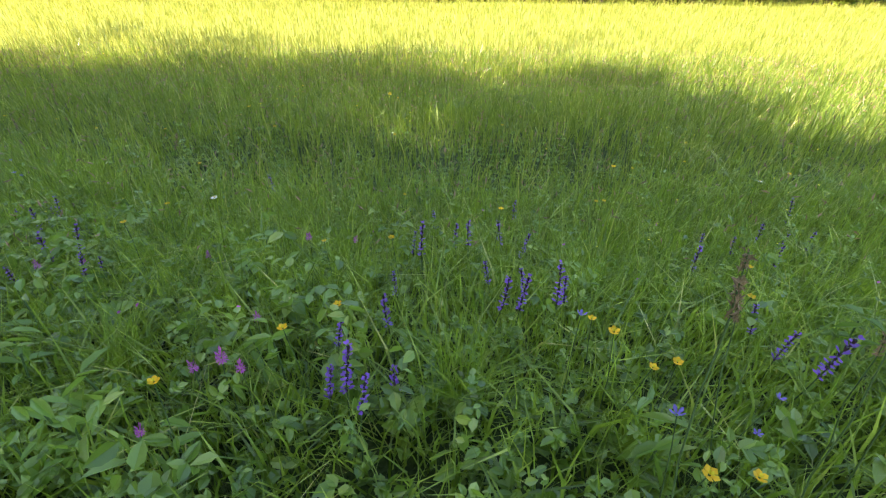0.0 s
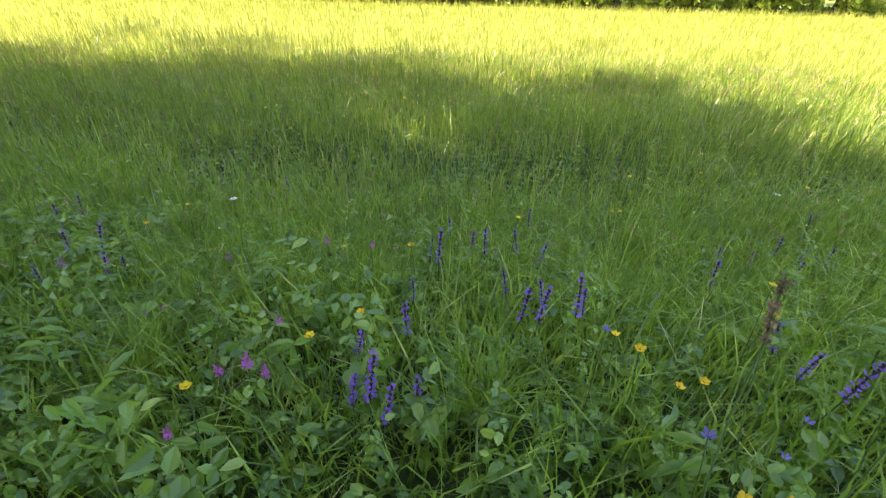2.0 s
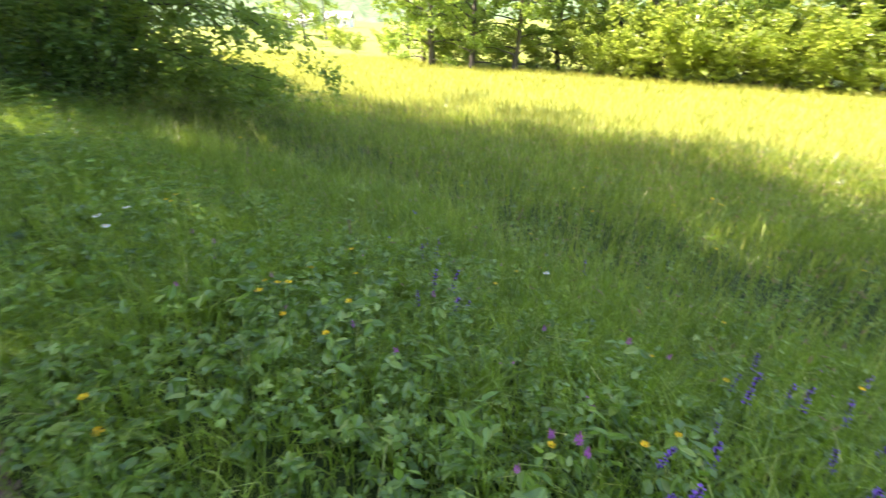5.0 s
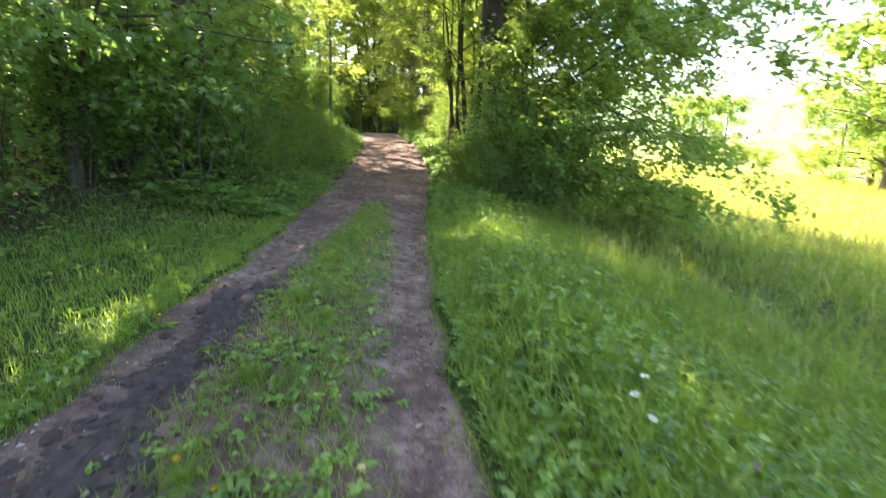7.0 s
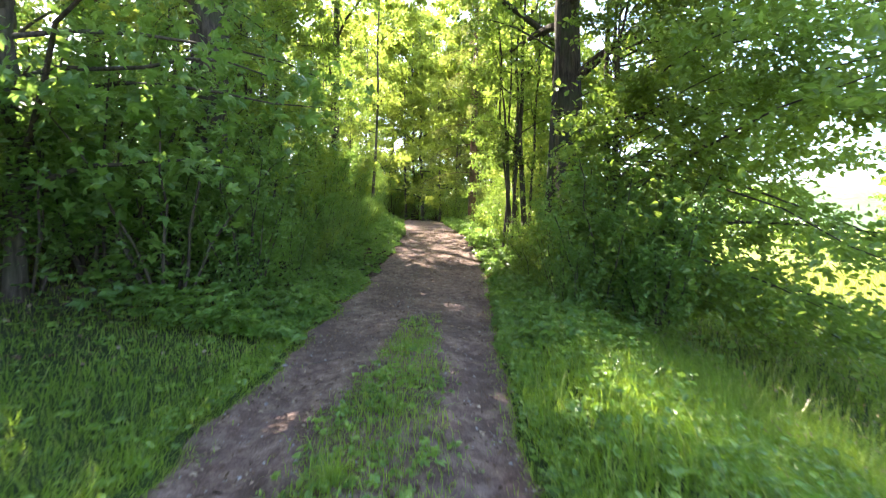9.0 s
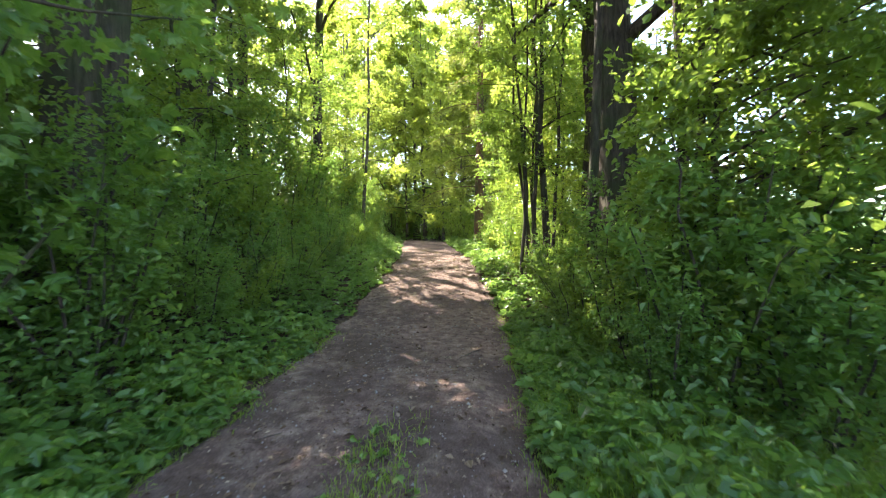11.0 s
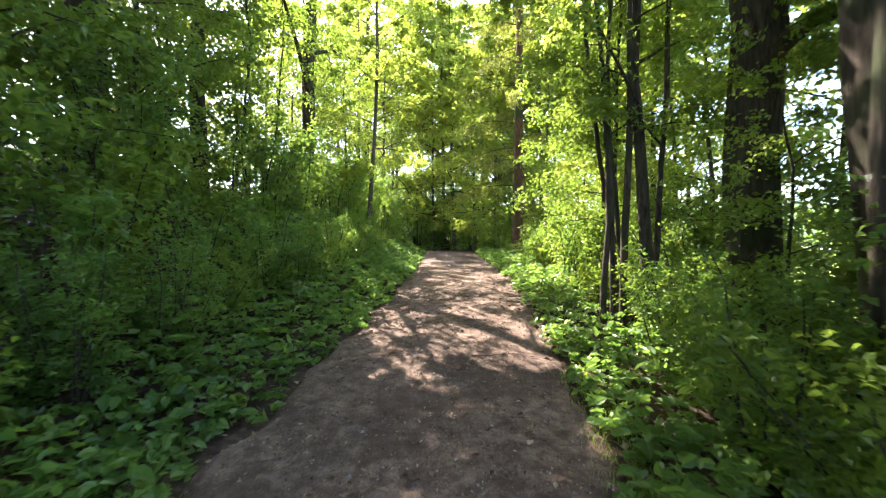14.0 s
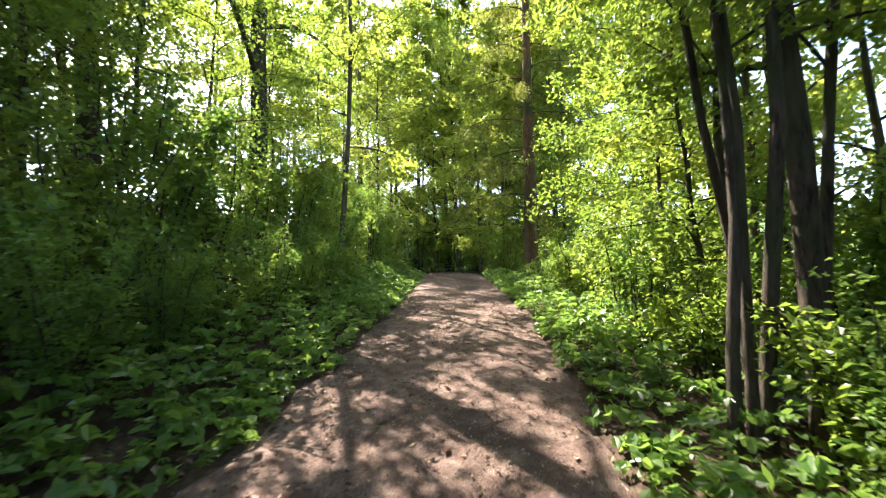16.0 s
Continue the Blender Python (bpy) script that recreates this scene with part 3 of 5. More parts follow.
def sprays(pts, n, reach, size, t0=0.3, lobes=False, droop=0.35, flat=1.0, puff=0.0, fine=False, per=13):
    """Leaves in rows on the side twigs of a limb."""
    k, m = len(pts), max(3, n // per)
    u = t0 + (1 - t0) * rng.uniform(0, 1, m) ** 0.8
    f = u * (k - 1)
    i = np.minimum(f.astype(int), k - 2)
    q = pts[i] + (pts[i + 1] - pts[i]) * (f - i)[:, None]
    tang = unit(pts[i + 1] - pts[i])
    side = unit(np.cross(tang, np.array([0, 0, 1.0])) + 1e-6) * np.where(rng.uniform(size=m) < 0.5, 1, -1)[:, None]
    d = unit(side + tang * rng.uniform(0.0, 1.3, m)[:, None] + rng.normal(size=(m, 3)) * np.array([0.25, 0.25, 0.2 + puff * 2.5]))
    L = reach * (1.2 - 0.7 * u) * rng.uniform(0.35, 1.15, m)
    w = rng.uniform(0.12, 1, (m, per))
    r = L[:, None] * w
    p = q[:, None] + d[:, None] * r[:, :, None]
    p[:, :, 2] -= droop * r ** 1.5 / max(reach, 0.1) ** 0.5
    p = p.reshape(-1, 3) + rng.normal(size=(m * per, 3)) * (0.035 + 0.35 * np.mean(size))
    D = np.repeat(d, per, 0) + np.repeat(np.cross(d, np.array([0, 0, 1.0])), per, 0) * rng.choice([-0.9, 0.9], (m * per, 1))
    return leaf_cloud(p, size, flat, D, 0.62, 0.3, lobes, fine)


def tree(name, label, height, radius, first, n_limbs, spread, n_leaves, leaf, leaf_mat, bark, lean=(0, 0), toward=None, droop=0.1, group="", lobes=False, puff=0.16, fine=False, wob=0.05):
    """Trunk, limbs and one crown, standing at the origin."""
    root = tagged(new(name), label, "tree", group)
    top = np.array([lean[0] * height, lean[1] * height, height])
    trunk = bend((0, 0, -0.25), top, 12, 0.0, wob)
    f = np.linspace(0, 1, 12)
    rad = radius * (1 - 0.85 * f ** 1.2)
    rad[0] *= 1.35
    part_mesh("trunk", mesh_of("trunk", *tube(trunk, rad, 12, 0.05), bark, smooth=True), root)
    leaves = []
    for i in range(n_limbs):
        u = first + (0.97 - first) * (i + rng.uniform(0, 0.8)) / n_limbs
        o = trunk[0] + (trunk[-1] - trunk[0]) * u
        j = min(10, int(u * 11))
        o = trunk[j] + (trunk[j + 1] - trunk[j]) * (u * 11 - j)
        a = i * 2.4 + rng.normal() * 0.4 if toward is None else math.radians(toward + rng.uniform(-72, 72))
        L = spread * (0.42 + 0.58 * math.sin(math.pi * min(1, 0.18 + 0.8 * (u - first) / (1 - first)))) * rng.uniform(0.75, 1.15)
        end = o + np.array([math.cos(a) * L, math.sin(a) * L, L * (0.5 - droop * 3.0 + 0.25 * rng.normal())])
        end[2] = max(end[2], -0.2 + 0.5 * rng.uniform())
        limb = bend(o, end, 7, 0.08 if droop < 0.2 else 0.12, 0.1)
        part_mesh("limb", mesh_of("limb", *tube(limb, radius * 0.42 * (1 - u * 0.6) * np.linspace(1, 0.15, 7), 5), bark, smooth=True), root)
        k = int(n_leaves / n_limbs)
        size = leaf * np.interp(u * height, [0, 5, 9, 20], [1.0, 1.0, 1.4, 2.2])
        leaves.append(sprays(limb, k, L * (0.5 if fine else 0.45), size, 0.15, lobes, 0.3, 0.7, puff, fine, 30 if fine else 13))
    part_mesh("crown", mesh_of("crown", *join(leaves), leaf_mat), root)
    return root


def shrub(name, label, height, width, stems, n_leaves, leaf, leaf_mat, lobes=False, group=""):
    root = tagged(new(name), label, "shrub", group)
    leaves = []
    for i in range(stems):
        a = i * 2.4 + rng.normal() * 0.3
        L = width * 0.5 * rng.uniform(0.3, 1.05)
        s = bend((0.08 * math.cos(a), 0.08 * math.sin(a), -0.1), (L * math.cos(a), L * math.sin(a), height * rng.uniform(0.55, 1.0) * (1 - 0.3 * L / width)), 7, 0.07, 0.12)
        part_mesh("stem", mesh_of("stem", *tube(s, np.linspace(0.018, 0.005, 7) * (0.6 + height / 5), 5), BARK, smooth=True), root)
        leaves.append(sprays(s, int(n_leaves / stems), width * 0.30, leaf, 0.12, lobes, 0.25))
    part_mesh("foliage", mesh_of("foliage", *join(leaves), leaf_mat), root)
    return root


def stand(ob, x, y, turn=0.0, scale=1.0, sink=0.05):
    return copy_thing(ob, Matrix.Translation((x, y, float(land(x, y)) - sink)) @ Matrix.Rotation(radians(turn), 4, "Z") @ Matrix.Diagonal((scale, scale, scale, 1)))


def first_at(ob, x, y, turn=0.0, scale=1.0, sink=0.05):
    ob.matrix_basis = Matrix.Translation((x, y, float(land(x, y)) - sink)) @ Matrix.Rotation(radians(turn), 4, "Z") @ Matrix.Diagonal((scale, scale, scale, 1))
    return ob


# big trees by the track, on the meadow side
first_at(tree("oak_tree", "thick dark trunk with mossy ridged bark beside the track", 17, 0.32, 0.24, 12, 5.0, 5200, 0.13, LEAF_TREE, BARK), -16.5, 3.95)
first_at(tree("oak_tree", "very thick grey-brown ridged trunk at the wood's edge", 18.5, 0.37, 0.26, 13, 6.0, 6200, 0.13, LEAF_TREE, BARK, lean=(0.01, -0.01)), -14.0, 3.4, 60)
first_at(tree("beech_tree", "spreading tree whose long leafy branches droop over the meadow", 10, 0.09, 0.08, 54, 5.4, 42000, 0.115, LEAF_TREE, BARK, toward=62, droop=0.17, puff=0.07, fine=True), -12.7, 3.7)
first_at(tree("beech_tree", "slim young tree leafy from the ground up beside the track", 8.5, 0.06, 0.10, 34, 1.6, 15000, 0.08, LEAF_TREE, BARK, toward=8, droop=0.10, puff=0.10, fine=True, wob=0.06), -12.3, 3.4)
first_at(tree("beech_tree", "dense leafy young tree hanging over the bank", 6.5, 0.05, 0.05, 30, 2.9, 19000, 0.085, LEAF_TREE, BARK, toward=62, droop=0.13, puff=0.08, fine=True), -11.8, 3.25)
first_at(tree("ash_tree", "slim dark trunk between two thick ones beside the track", 12, 0.085, 0.36, 8, 2.4, 2000, 0.11, LEAF_TREE, BARK), -13.6, 2.66, 120)
first_at(tree("ash_tree", "tall ash whose high crown reaches over the track", 21, 0.2, 0.5, 13, 6.5, 5200, 0.12, LEAF_SUN_TINTED, BARK), -25.5, 5.7, 200)
# many-stemmed clump
for i, (sx, sy, r, lx, ly) in enumerate([(-17.5, 2.62, 0.045, 0.02, -0.03), (-17.6, 2.82, 0.04, -0.02, -0.05), (-17.7, 2.98, 0.055, 0.0, -0.02), (-17.9, 3.05, 0.04, -0.03, 0.03), (-17.5, 3.28, 0.095, 0.01, 0.0), (-17.9, 3.5, 0.05, 0.0, 0.08), (-18.3, 3.3, 0.045, -0.02, 0.05)]):
    first_at(tree("hornbeam_stem_tree", "slim dark stem in a clump of several at the track", 9.5, r, 0.30, 9, 1.7, 2300, 0.09, LEAF_TREE, BARK, lean=(lx * 1.3, ly * 1.3), group="clump of slim stems", wob=0.09), sx, sy, i * 50)


# spruce whose reddish trunk stands by the crest of the track
def spruce():
    root = tagged(new("spruce_tree"), "tall spruce with bare reddish trunk and drooping fringed branches", "tree")
    H = 19.0
    pts = bend((0, 0, -0.2), (0.1, 0.1, H), 14, 0, 0.01)
    part_mesh("trunk", mesh_of("trunk", *tube(pts, np.linspace(0.25, 0.05, 14), 12, 0.04), BARK_RED, smooth=True), root)
    leaves = []
    for i in range(46):
        z = 2.8 + (H - 3.5) * (i / 46.0)
        a = i * 2.4
        L = 3.4 * (1.05 - z / H) + 0.3
        limb = bend((0, 0, z), (math.cos(a) * L, math.sin(a) * L, z - 0.28 * L), 6, 0.10, 0.04)
        part_mesh("limb", mesh_of("limb", *tube(limb, np.linspace(0.035, 0.008, 6), 5), BARK_RED, smooth=True), root)
        k = int(130 * L)
        u = rng.uniform(0.15, 1, k)
        q = np.stack([np.interp(u, np.linspace(0, 1, 6), limb[:, c]) for c in range(3)], 1)
        q += rng.normal(size=(k, 3)) * np.array([0.12, 0.12, 0.04])
        hang = rng.uniform(0.0, 0.45, k)
        q[:, 2] -= hang
        leaves.append(leaf_cloud(q, 0.20, 0.25, np.tile([0, 0, -1.0], (k, 1)), 0.16, 0.1))
    part_mesh("crown", mesh_of("crown", *join(leaves), NEEDLE), root)
    return root


first_at(spruce(), -30.75, 3.9)

# trees on the bank side
wood_tree = tree("ash_tree", "tall straight forest tree on the bank", 18, 0.20, 0.20, 13, 4.4, 4800, 0.13, LEAF_TREE, BARK, group="forest trees")
first_at(wood_tree, -24.0, -3.3, 0)
slim_tree = tree("ash_tree", "slim forest tree with sunlight put into its foliage colour", 14, 0.07, 0.16, 12, 2.6, 3800, 0.13, LEAF_SUN_TINTED, BARK_FAR, lean=(0.0, 0.03), group="forest trees")
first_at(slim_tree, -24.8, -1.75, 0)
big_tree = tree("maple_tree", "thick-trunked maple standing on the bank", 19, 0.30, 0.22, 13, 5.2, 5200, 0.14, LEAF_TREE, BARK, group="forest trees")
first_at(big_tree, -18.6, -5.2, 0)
# looks sunlit through its brightened leaf colour as well as the sun
lit_tree = tree("maple_tree", "young forest tree with sunlight put into its leaf colour", 12, 0.10, 0.10, 18, 3.2, 5000, 0.155, LEAF_SUN_TINTED, BARK_FAR, group="forest trees")
first_at(lit_tree, -33.5, 0.2 - 3.6, 0)

# added crowns, mostly out of view, placed for the shade they cast
shade_tree = tree("shade_casting_tree", "tall dense forest tree added to shade track and meadow, mostly out of view", 16, 0.24, 0.60, 18, 4.6, 6500, 0.27, LEAF_TREE, BARK, group="forest trees")
first_at(shade_tree, -5.0, -13.5, 0)
thick_tree = tree("maple_tree", "thick-trunked maple with a high crown at the lawn's edge", 19, 0.30, 0.5, 12, 4.6, 4600, 0.16, LEAF_TREE, BARK, group="forest trees")
first_at(thick_tree, -12.6, -3.9, 250)
tall_tree = tree("ash_tree", "tall forest tree with sunlight put into its crown colour", 22, 0.18, 0.10, 28, 5.0, 10000, 0.16, LEAF_SUN_TINTED, BARK_FAR, group="forest trees")
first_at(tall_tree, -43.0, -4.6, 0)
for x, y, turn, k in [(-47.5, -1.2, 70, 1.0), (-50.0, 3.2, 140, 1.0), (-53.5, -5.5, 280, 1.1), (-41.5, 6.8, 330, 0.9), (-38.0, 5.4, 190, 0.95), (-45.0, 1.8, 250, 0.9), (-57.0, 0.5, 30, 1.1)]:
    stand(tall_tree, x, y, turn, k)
sapling = tree("beech_sapling", "slender young beech with fine leaves from low down", 7.5, 0.05, 0.07, 24, 2.1, 7000, 0.095, LEAF_TREE, BARK, group="young beeches in the wood", puff=0.22, wob=0.1)
first_at(sapling, -14.2, -4.1, 0)
for x, y, turn, k in [(-16.2, -4.3, 60, 1.0), (-18.2, -4.5, 140, 1.1), (-20.4, -3.8, 200, 0.9), (-22.4, -3.5, 280, 0.9), (-25.6, -3.3, 20, 0.9), (-28.2, -3.1, 100, 0.85), (-15.6, -6.2, 250, 1.2), (-19.2, -6.4, 310, 1.2), (-23.2, -6.6, 45, 1.2),
                      (-19.6, 3.7, 10, 0.8), (-21.6, 4.0, 90, 0.85), (-23.6, 4.7, 170, 0.9), (-25.8, 5.2, 240, 0.9), (-15.6, 3.5, 120, 0.55)]:
    stand(sapling, x, y, turn, k)
for x, y, kind, turn, s in [
        
        (-15.5, -7.6, 0, 150, 1.0), (-17.2, -6.6, 3, 130, 0.7), (-11.0, -7.2, 1, 300, 1.1),
        
        (-30.0, -14.5, 4, 190, 1.0), (-10.0, -12.0, 4, 240, 1.0),
        (-1.0, -8.6, 4, 100, 0.95), (2.6, -10.0, 4, 160, 0.95), 
        (-2.5, -14, 4, 33, 1.0), (-7.5, -14.5, 4, 99, 1.05), (-5.6, -12.0, 4, 190, 0.95), (0.8, -12.5, 4, 230, 0.95),
        (-22.0, 5.6, 1, 60, 1.0), (-25.5, 6.2, 1, 200, 1.1), (-27.0, 6.6, 3, 20, 0.9), (-20.3, 5.2, 3, 90, 0.6), (-23.5, 5.6, 3, 210, 0.65), (-28.8, 7.0, 3, 310, 0.85), (-34.0, 4.8, 3, 140, 1.0),
        (-32.6, 5.6, 1, 220, 1.1), (-36.5, 3.9, 3, 260, 0.9), (-39.0, 2.8, 3, 80, 1.0), (-40.0, -3.0, 3, 200, 1.1), (-45.0, 0.3, 3, 20, 1.1), (-45.0, 4.0, 0, 10, 0.9), (-42.0, 4.6, 3, 10, 1.0),
        (-18.0, -7.7, 3, 30, 0.8), (-14.6, -9.3, 3, 110, 0.8), 
        (-48.0, -3.0, 3, 70, 1.2), (-50.0, 2.2, 3, 300, 1.3), (-43.0, -6.5, 3, 150, 1.2), (-54.0, 5.0, 0, 10, 0.9), (-54.0, -1.0, 3, 200, 1.4), (-40.0, 8.0, 0, 44, 0.85), (-60.0, 1.0, 3, 60, 1.5), (-58.0, -6.0, 0, 0, 1.0),
        (-17.5, -4.6, 1, 20, 1.0),
        (-9.8, -7.2, 4, 70, 1.05), (-12.0, -6.7, 3, 250, 0.75), (-21.5, -8.4, 3, 60, 0.95), (-24.5, -8.0, 3, 130, 0.9), (-30.5, -7.6, 3, 260, 0.85), (-33.5, -8.0, 3, 320, 0.9), (-23.0, -11.5, 3, 0, 1.2), (-28.0, -12.5, 3, 90, 1.2),
        (-22.8, -5.6, 3, 20, 0.5), (-27.2, -4.8, 3, 240, 0.5), (-29.6, -4.6, 3, 330, 0.5), (-20.4, -5.0, 3, 110, 0.5),
        (-18.6, 4.9, 3, 40, 0.55), (-15.4, 4.9, 3, 10, 0.5), (-15.2, 5.0, 3, 200, 0.5), (-35.5, 6.2, 3, 10, 1.2), (-38.0, 5.2, 3, 100, 1.2),
        (-33.0, 4.3, 3, 190, 1.0), (-36.0, 3.7, 3, 300, 1.05), (-47.0, 1.0, 3, 130, 1.6), (-52.0, -3.0, 3, 10, 1.6), (-51.0, 4.5, 3, 250, 1.6), (-41.5, 4.6, 3, 330, 1.4),
        (-21.5, -5.0, 4, 280, 0.8), (-9.6, -7.4, 3, 20, 0.7), (-7.0, -8.0, 1, 20, 0.9), 
        (-37.0, 6.5, 3, 20, 1.2), (-43.0, 8.0, 3, 120, 1.3), (-44.0, -9.0, 3, 40, 1.3), (-46.5, 8.0, 3, 140, 1.3),
        (-19.8, 4.5, 3, 300, 0.65), (-17.2, 5.7, 3, 160, 0.6), (-21.5, 6.2, 3, 0, 0.7),
        (-13.9, -4.4, 4, 200, 1.3)]:
    stand((wood_tree, slim_tree, big_tree, lit_tree, shade_tree)[kind], x, y, turn, s)

# shrubs
hazel = shrub("hazel_shrub", "dense hazel shrub with dark green leaves in shade", 2.8, 2.6, 10, 3000, 0.09, LEAF_SHADE, group="shrubs along the track")
first_at(hazel, -10.2, -5.2)
maple_bush = shrub("maple_sapling", "maple sapling with broad lobed leaves", 2.6, 2.4, 7, 700, 0.17, LEAF_SHADE, True, "shrubs along the track")
first_at(maple_bush, -8.9, -5.6)
first_at(tree("maple_tree", "maple with low spreading branches of broad lobed leaves over the lawn", 9, 0.11, 0.13, 30, 3.5, 4600, 0.17, LEAF_SHADE, BARK, toward=48, droop=0.12, lobes=True, puff=0.03), -10.0, -5.2)
tall_hazel = shrub("hazel_shrub", "tall dense hazel shrub with dark green leaves", 4.3, 3.4, 13, 5600, 0.10, LEAF_SHADE, group="shrubs along the track")
first_at(tall_hazel, -8.3, -6.0, 20)
elder = shrub("elder_shrub", "elder shrub with mid-green leaves", 2.2, 2.2, 8, 1900, 0.10, LEAF_TREE, group="shrubs along the track")
first_at(elder, -11.0, 2.6)
for x, y, kind, turn, s in [
        (-10.6, -3.7, 1, 280, 1.3), (-11.3, -2.9, 0, 50, 0.9), (-10.8, -4.8, 3, 330, 1.05), (-7.2, -7.0, 3, 240, 1.05),
        (-11.0, 2.8, 0, 10, 1.1), (-11.6, 3.9, 3, 100, 0.85), (-10.6, 3.3, 0, 220, 1.0), (-12.4, 3.2, 3, 310, 0.7), (-13.2, 3.5, 3, 40, 0.75),
        (-12.6, -2.55, 0, 15, 0.5), (-13.6, -2.35, 2, 75, 0.55), (-14.6, -2.3, 0, 135, 0.5), (-15.6, -2.2, 0, 195, 0.45), (-16.6, -2.2, 2, 255, 0.5), (-17.6, -2.05, 0, 315, 0.5), (-18.6, -1.95, 0, 35, 0.45), (-19.6, -1.8, 2, 95, 0.5), (-20.6, -1.75, 0, 155, 0.5), (-21.7, -1.6, 2, 215, 0.5), (-22.9, -1.6, 0, 275, 0.55), (-24.3, -1.5, 2, 335, 0.55),
        (-13.1, -3.1, 1, 10, 0.6), (-15.1, -2.9, 1, 70, 0.6), (-17.2, -2.8, 1, 160, 0.6), (-19.2, -2.4, 1, 200, 0.55),
        (-9.4, -7.0, 1, 40, 1.2), (-8.0, -7.6, 0, 20, 1.1), (-11.3, -4.0, 0, 80, 0.9), (-11.0, -6.0, 3, 140, 0.9), (-12.2, -3.4, 0, 200, 0.75), (-12.4, -5.0, 1, 60, 1.25),
        (-13.3, -4.2, 0, 10, 1.0), (-14.8, -3.6, 0, 120, 0.95), (-14.5, -5.5, 1, 200, 1.1), (-16.2, -3.2, 2, 30, 0.9), (-17.4, -3.9, 0, 300, 1.1), (-18.6, -2.9, 2, 140, 1.0), (-19.9, -3.0, 0, 60, 1.1),
        (-21.2, -2.8, 0, 240, 0.95), (-22.6, -2.8, 2, 10, 1.1), (-24.0, -2.6, 0, 90, 1.0), (-25.6, -2.6, 2, 200, 1.2), (-27.3, -2.5, 0, 330, 1.0), (-29.2, -2.4, 2, 50, 1.1), (-31.5, -2.2, 0, 110, 1.2),
        (-6.0, -8.5, 0, 200, 1.2), (-10.3, -9.0, 3, 100, 1.0), (-13.5, -7.0, 3, 300, 1.0), (-16.5, -6.0, 0, 30, 1.3), (-20.0, -5.8, 0, 60, 1.4), (-3.5, -8.8, 0, 80, 1.2), (-0.5, -8.2, 0, 50, 1.1), (2.5, -8.8, 0, 10, 1.2), (6.0, -8.4, 0, 160, 1.2),
        (-12.3, 2.5, 0, 30, 0.75), (-13.4, 2.6, 2, 80, 0.75), (-11.8, 3.4, 0, 190, 0.9), (-13.0, 4.4, 0, 250, 1.0), (-15.4, 3.0, 2, 140, 0.7), (-16.3, 2.9, 0, 30, 0.55), (-14.6, 4.6, 2, 10, 1.0), (-15.6, 4.3, 0, 170, 0.8), (-18.8, 3.2, 2, 330, 0.7),
        (-20.2, 3.2, 0, 60, 0.7), (-21.7, 3.5, 2, 200, 0.85), (-23.4, 3.5, 2, 20, 0.9), (-25.2, 3.6, 0, 300, 0.6), (-27.2, 3.6, 2, 90, 0.45), (-29.0, 3.4, 2, 180, 0.45), (-32.5, 3.4, 2, 230, 1.0), (-35.0, 3.2, 2, 20, 1.0), (-18.0, 5.2, 0, 200, 1.0), (-22.5, 5.2, 0, 20, 1.1),
        (-34.0, -3.4, 3, 20, 0.9), (-36.2, -4.6, 3, 120, 1.0), (-31.6, 5.6, 3, 220, 0.9), (-35.0, 5.2, 3, 320, 1.0), (-38.2, 5.6, 3, 60, 1.1), (-40.0, -5.0, 3, 160, 1.1), (-43.5, 3.0, 3, 260, 1.1),
        (-43.0, -2.6, 2, 20, 1.4), (-46.0, -1.0, 0, 90, 1.7), (-46.5, 1.5, 0, 190, 1.8), (-46.0, 3.6, 2, 290, 1.6), (-42.0, 4.2, 2, 30, 1.3), (-49.0, -4.5, 0, 10, 1.8), (-48.5, 6.0, 0, 70, 1.8), (-52.0, 0.5, 0, 170, 2.2), (-47.5, 0.2, 2, 50, 2.2), (-49.0, 3.0, 0, 250, 2.2), (-50.0, -2.0, 0, 320, 2.2), (-56.0, 3.5, 0, 20, 2.4), (-56.0, -4.5, 0, 120, 2.4),
        (-10.9, 2.1, 0, 300, 0.55), (-12.9, 2.2, 2, 20, 0.6), (-14.2, 2.5, 0, 100, 0.6), (-16.9, 3.2, 2, 210, 0.7), (-18.6, 4.4, 0, 10, 1.0), (-19.5, 5.4, 2, 90, 1.3), (-15.8, 5.4, 0, 60, 1.2), (-20.9, 4.2, 2, 140, 1.0),
        (-33.8, -2.0, 2, 140, 1.1), (-37.0, -2.2, 2, 20, 1.2), (-40.0, -2.4, 0, 220, 1.2), (-38.5, 3.6, 2, 60, 1.1)]:
    stand((hazel, maple_bush, elder, tall_hazel)[kind], x, y, turn, s)
for i in range(8):      # thicket that closes the view beyond the crest
    stand(hazel, -62.0 - 2.5 * (i % 2), -8.0 + 2.4 * i, 47 * i, 2.3 + 0.3 * (i % 3))

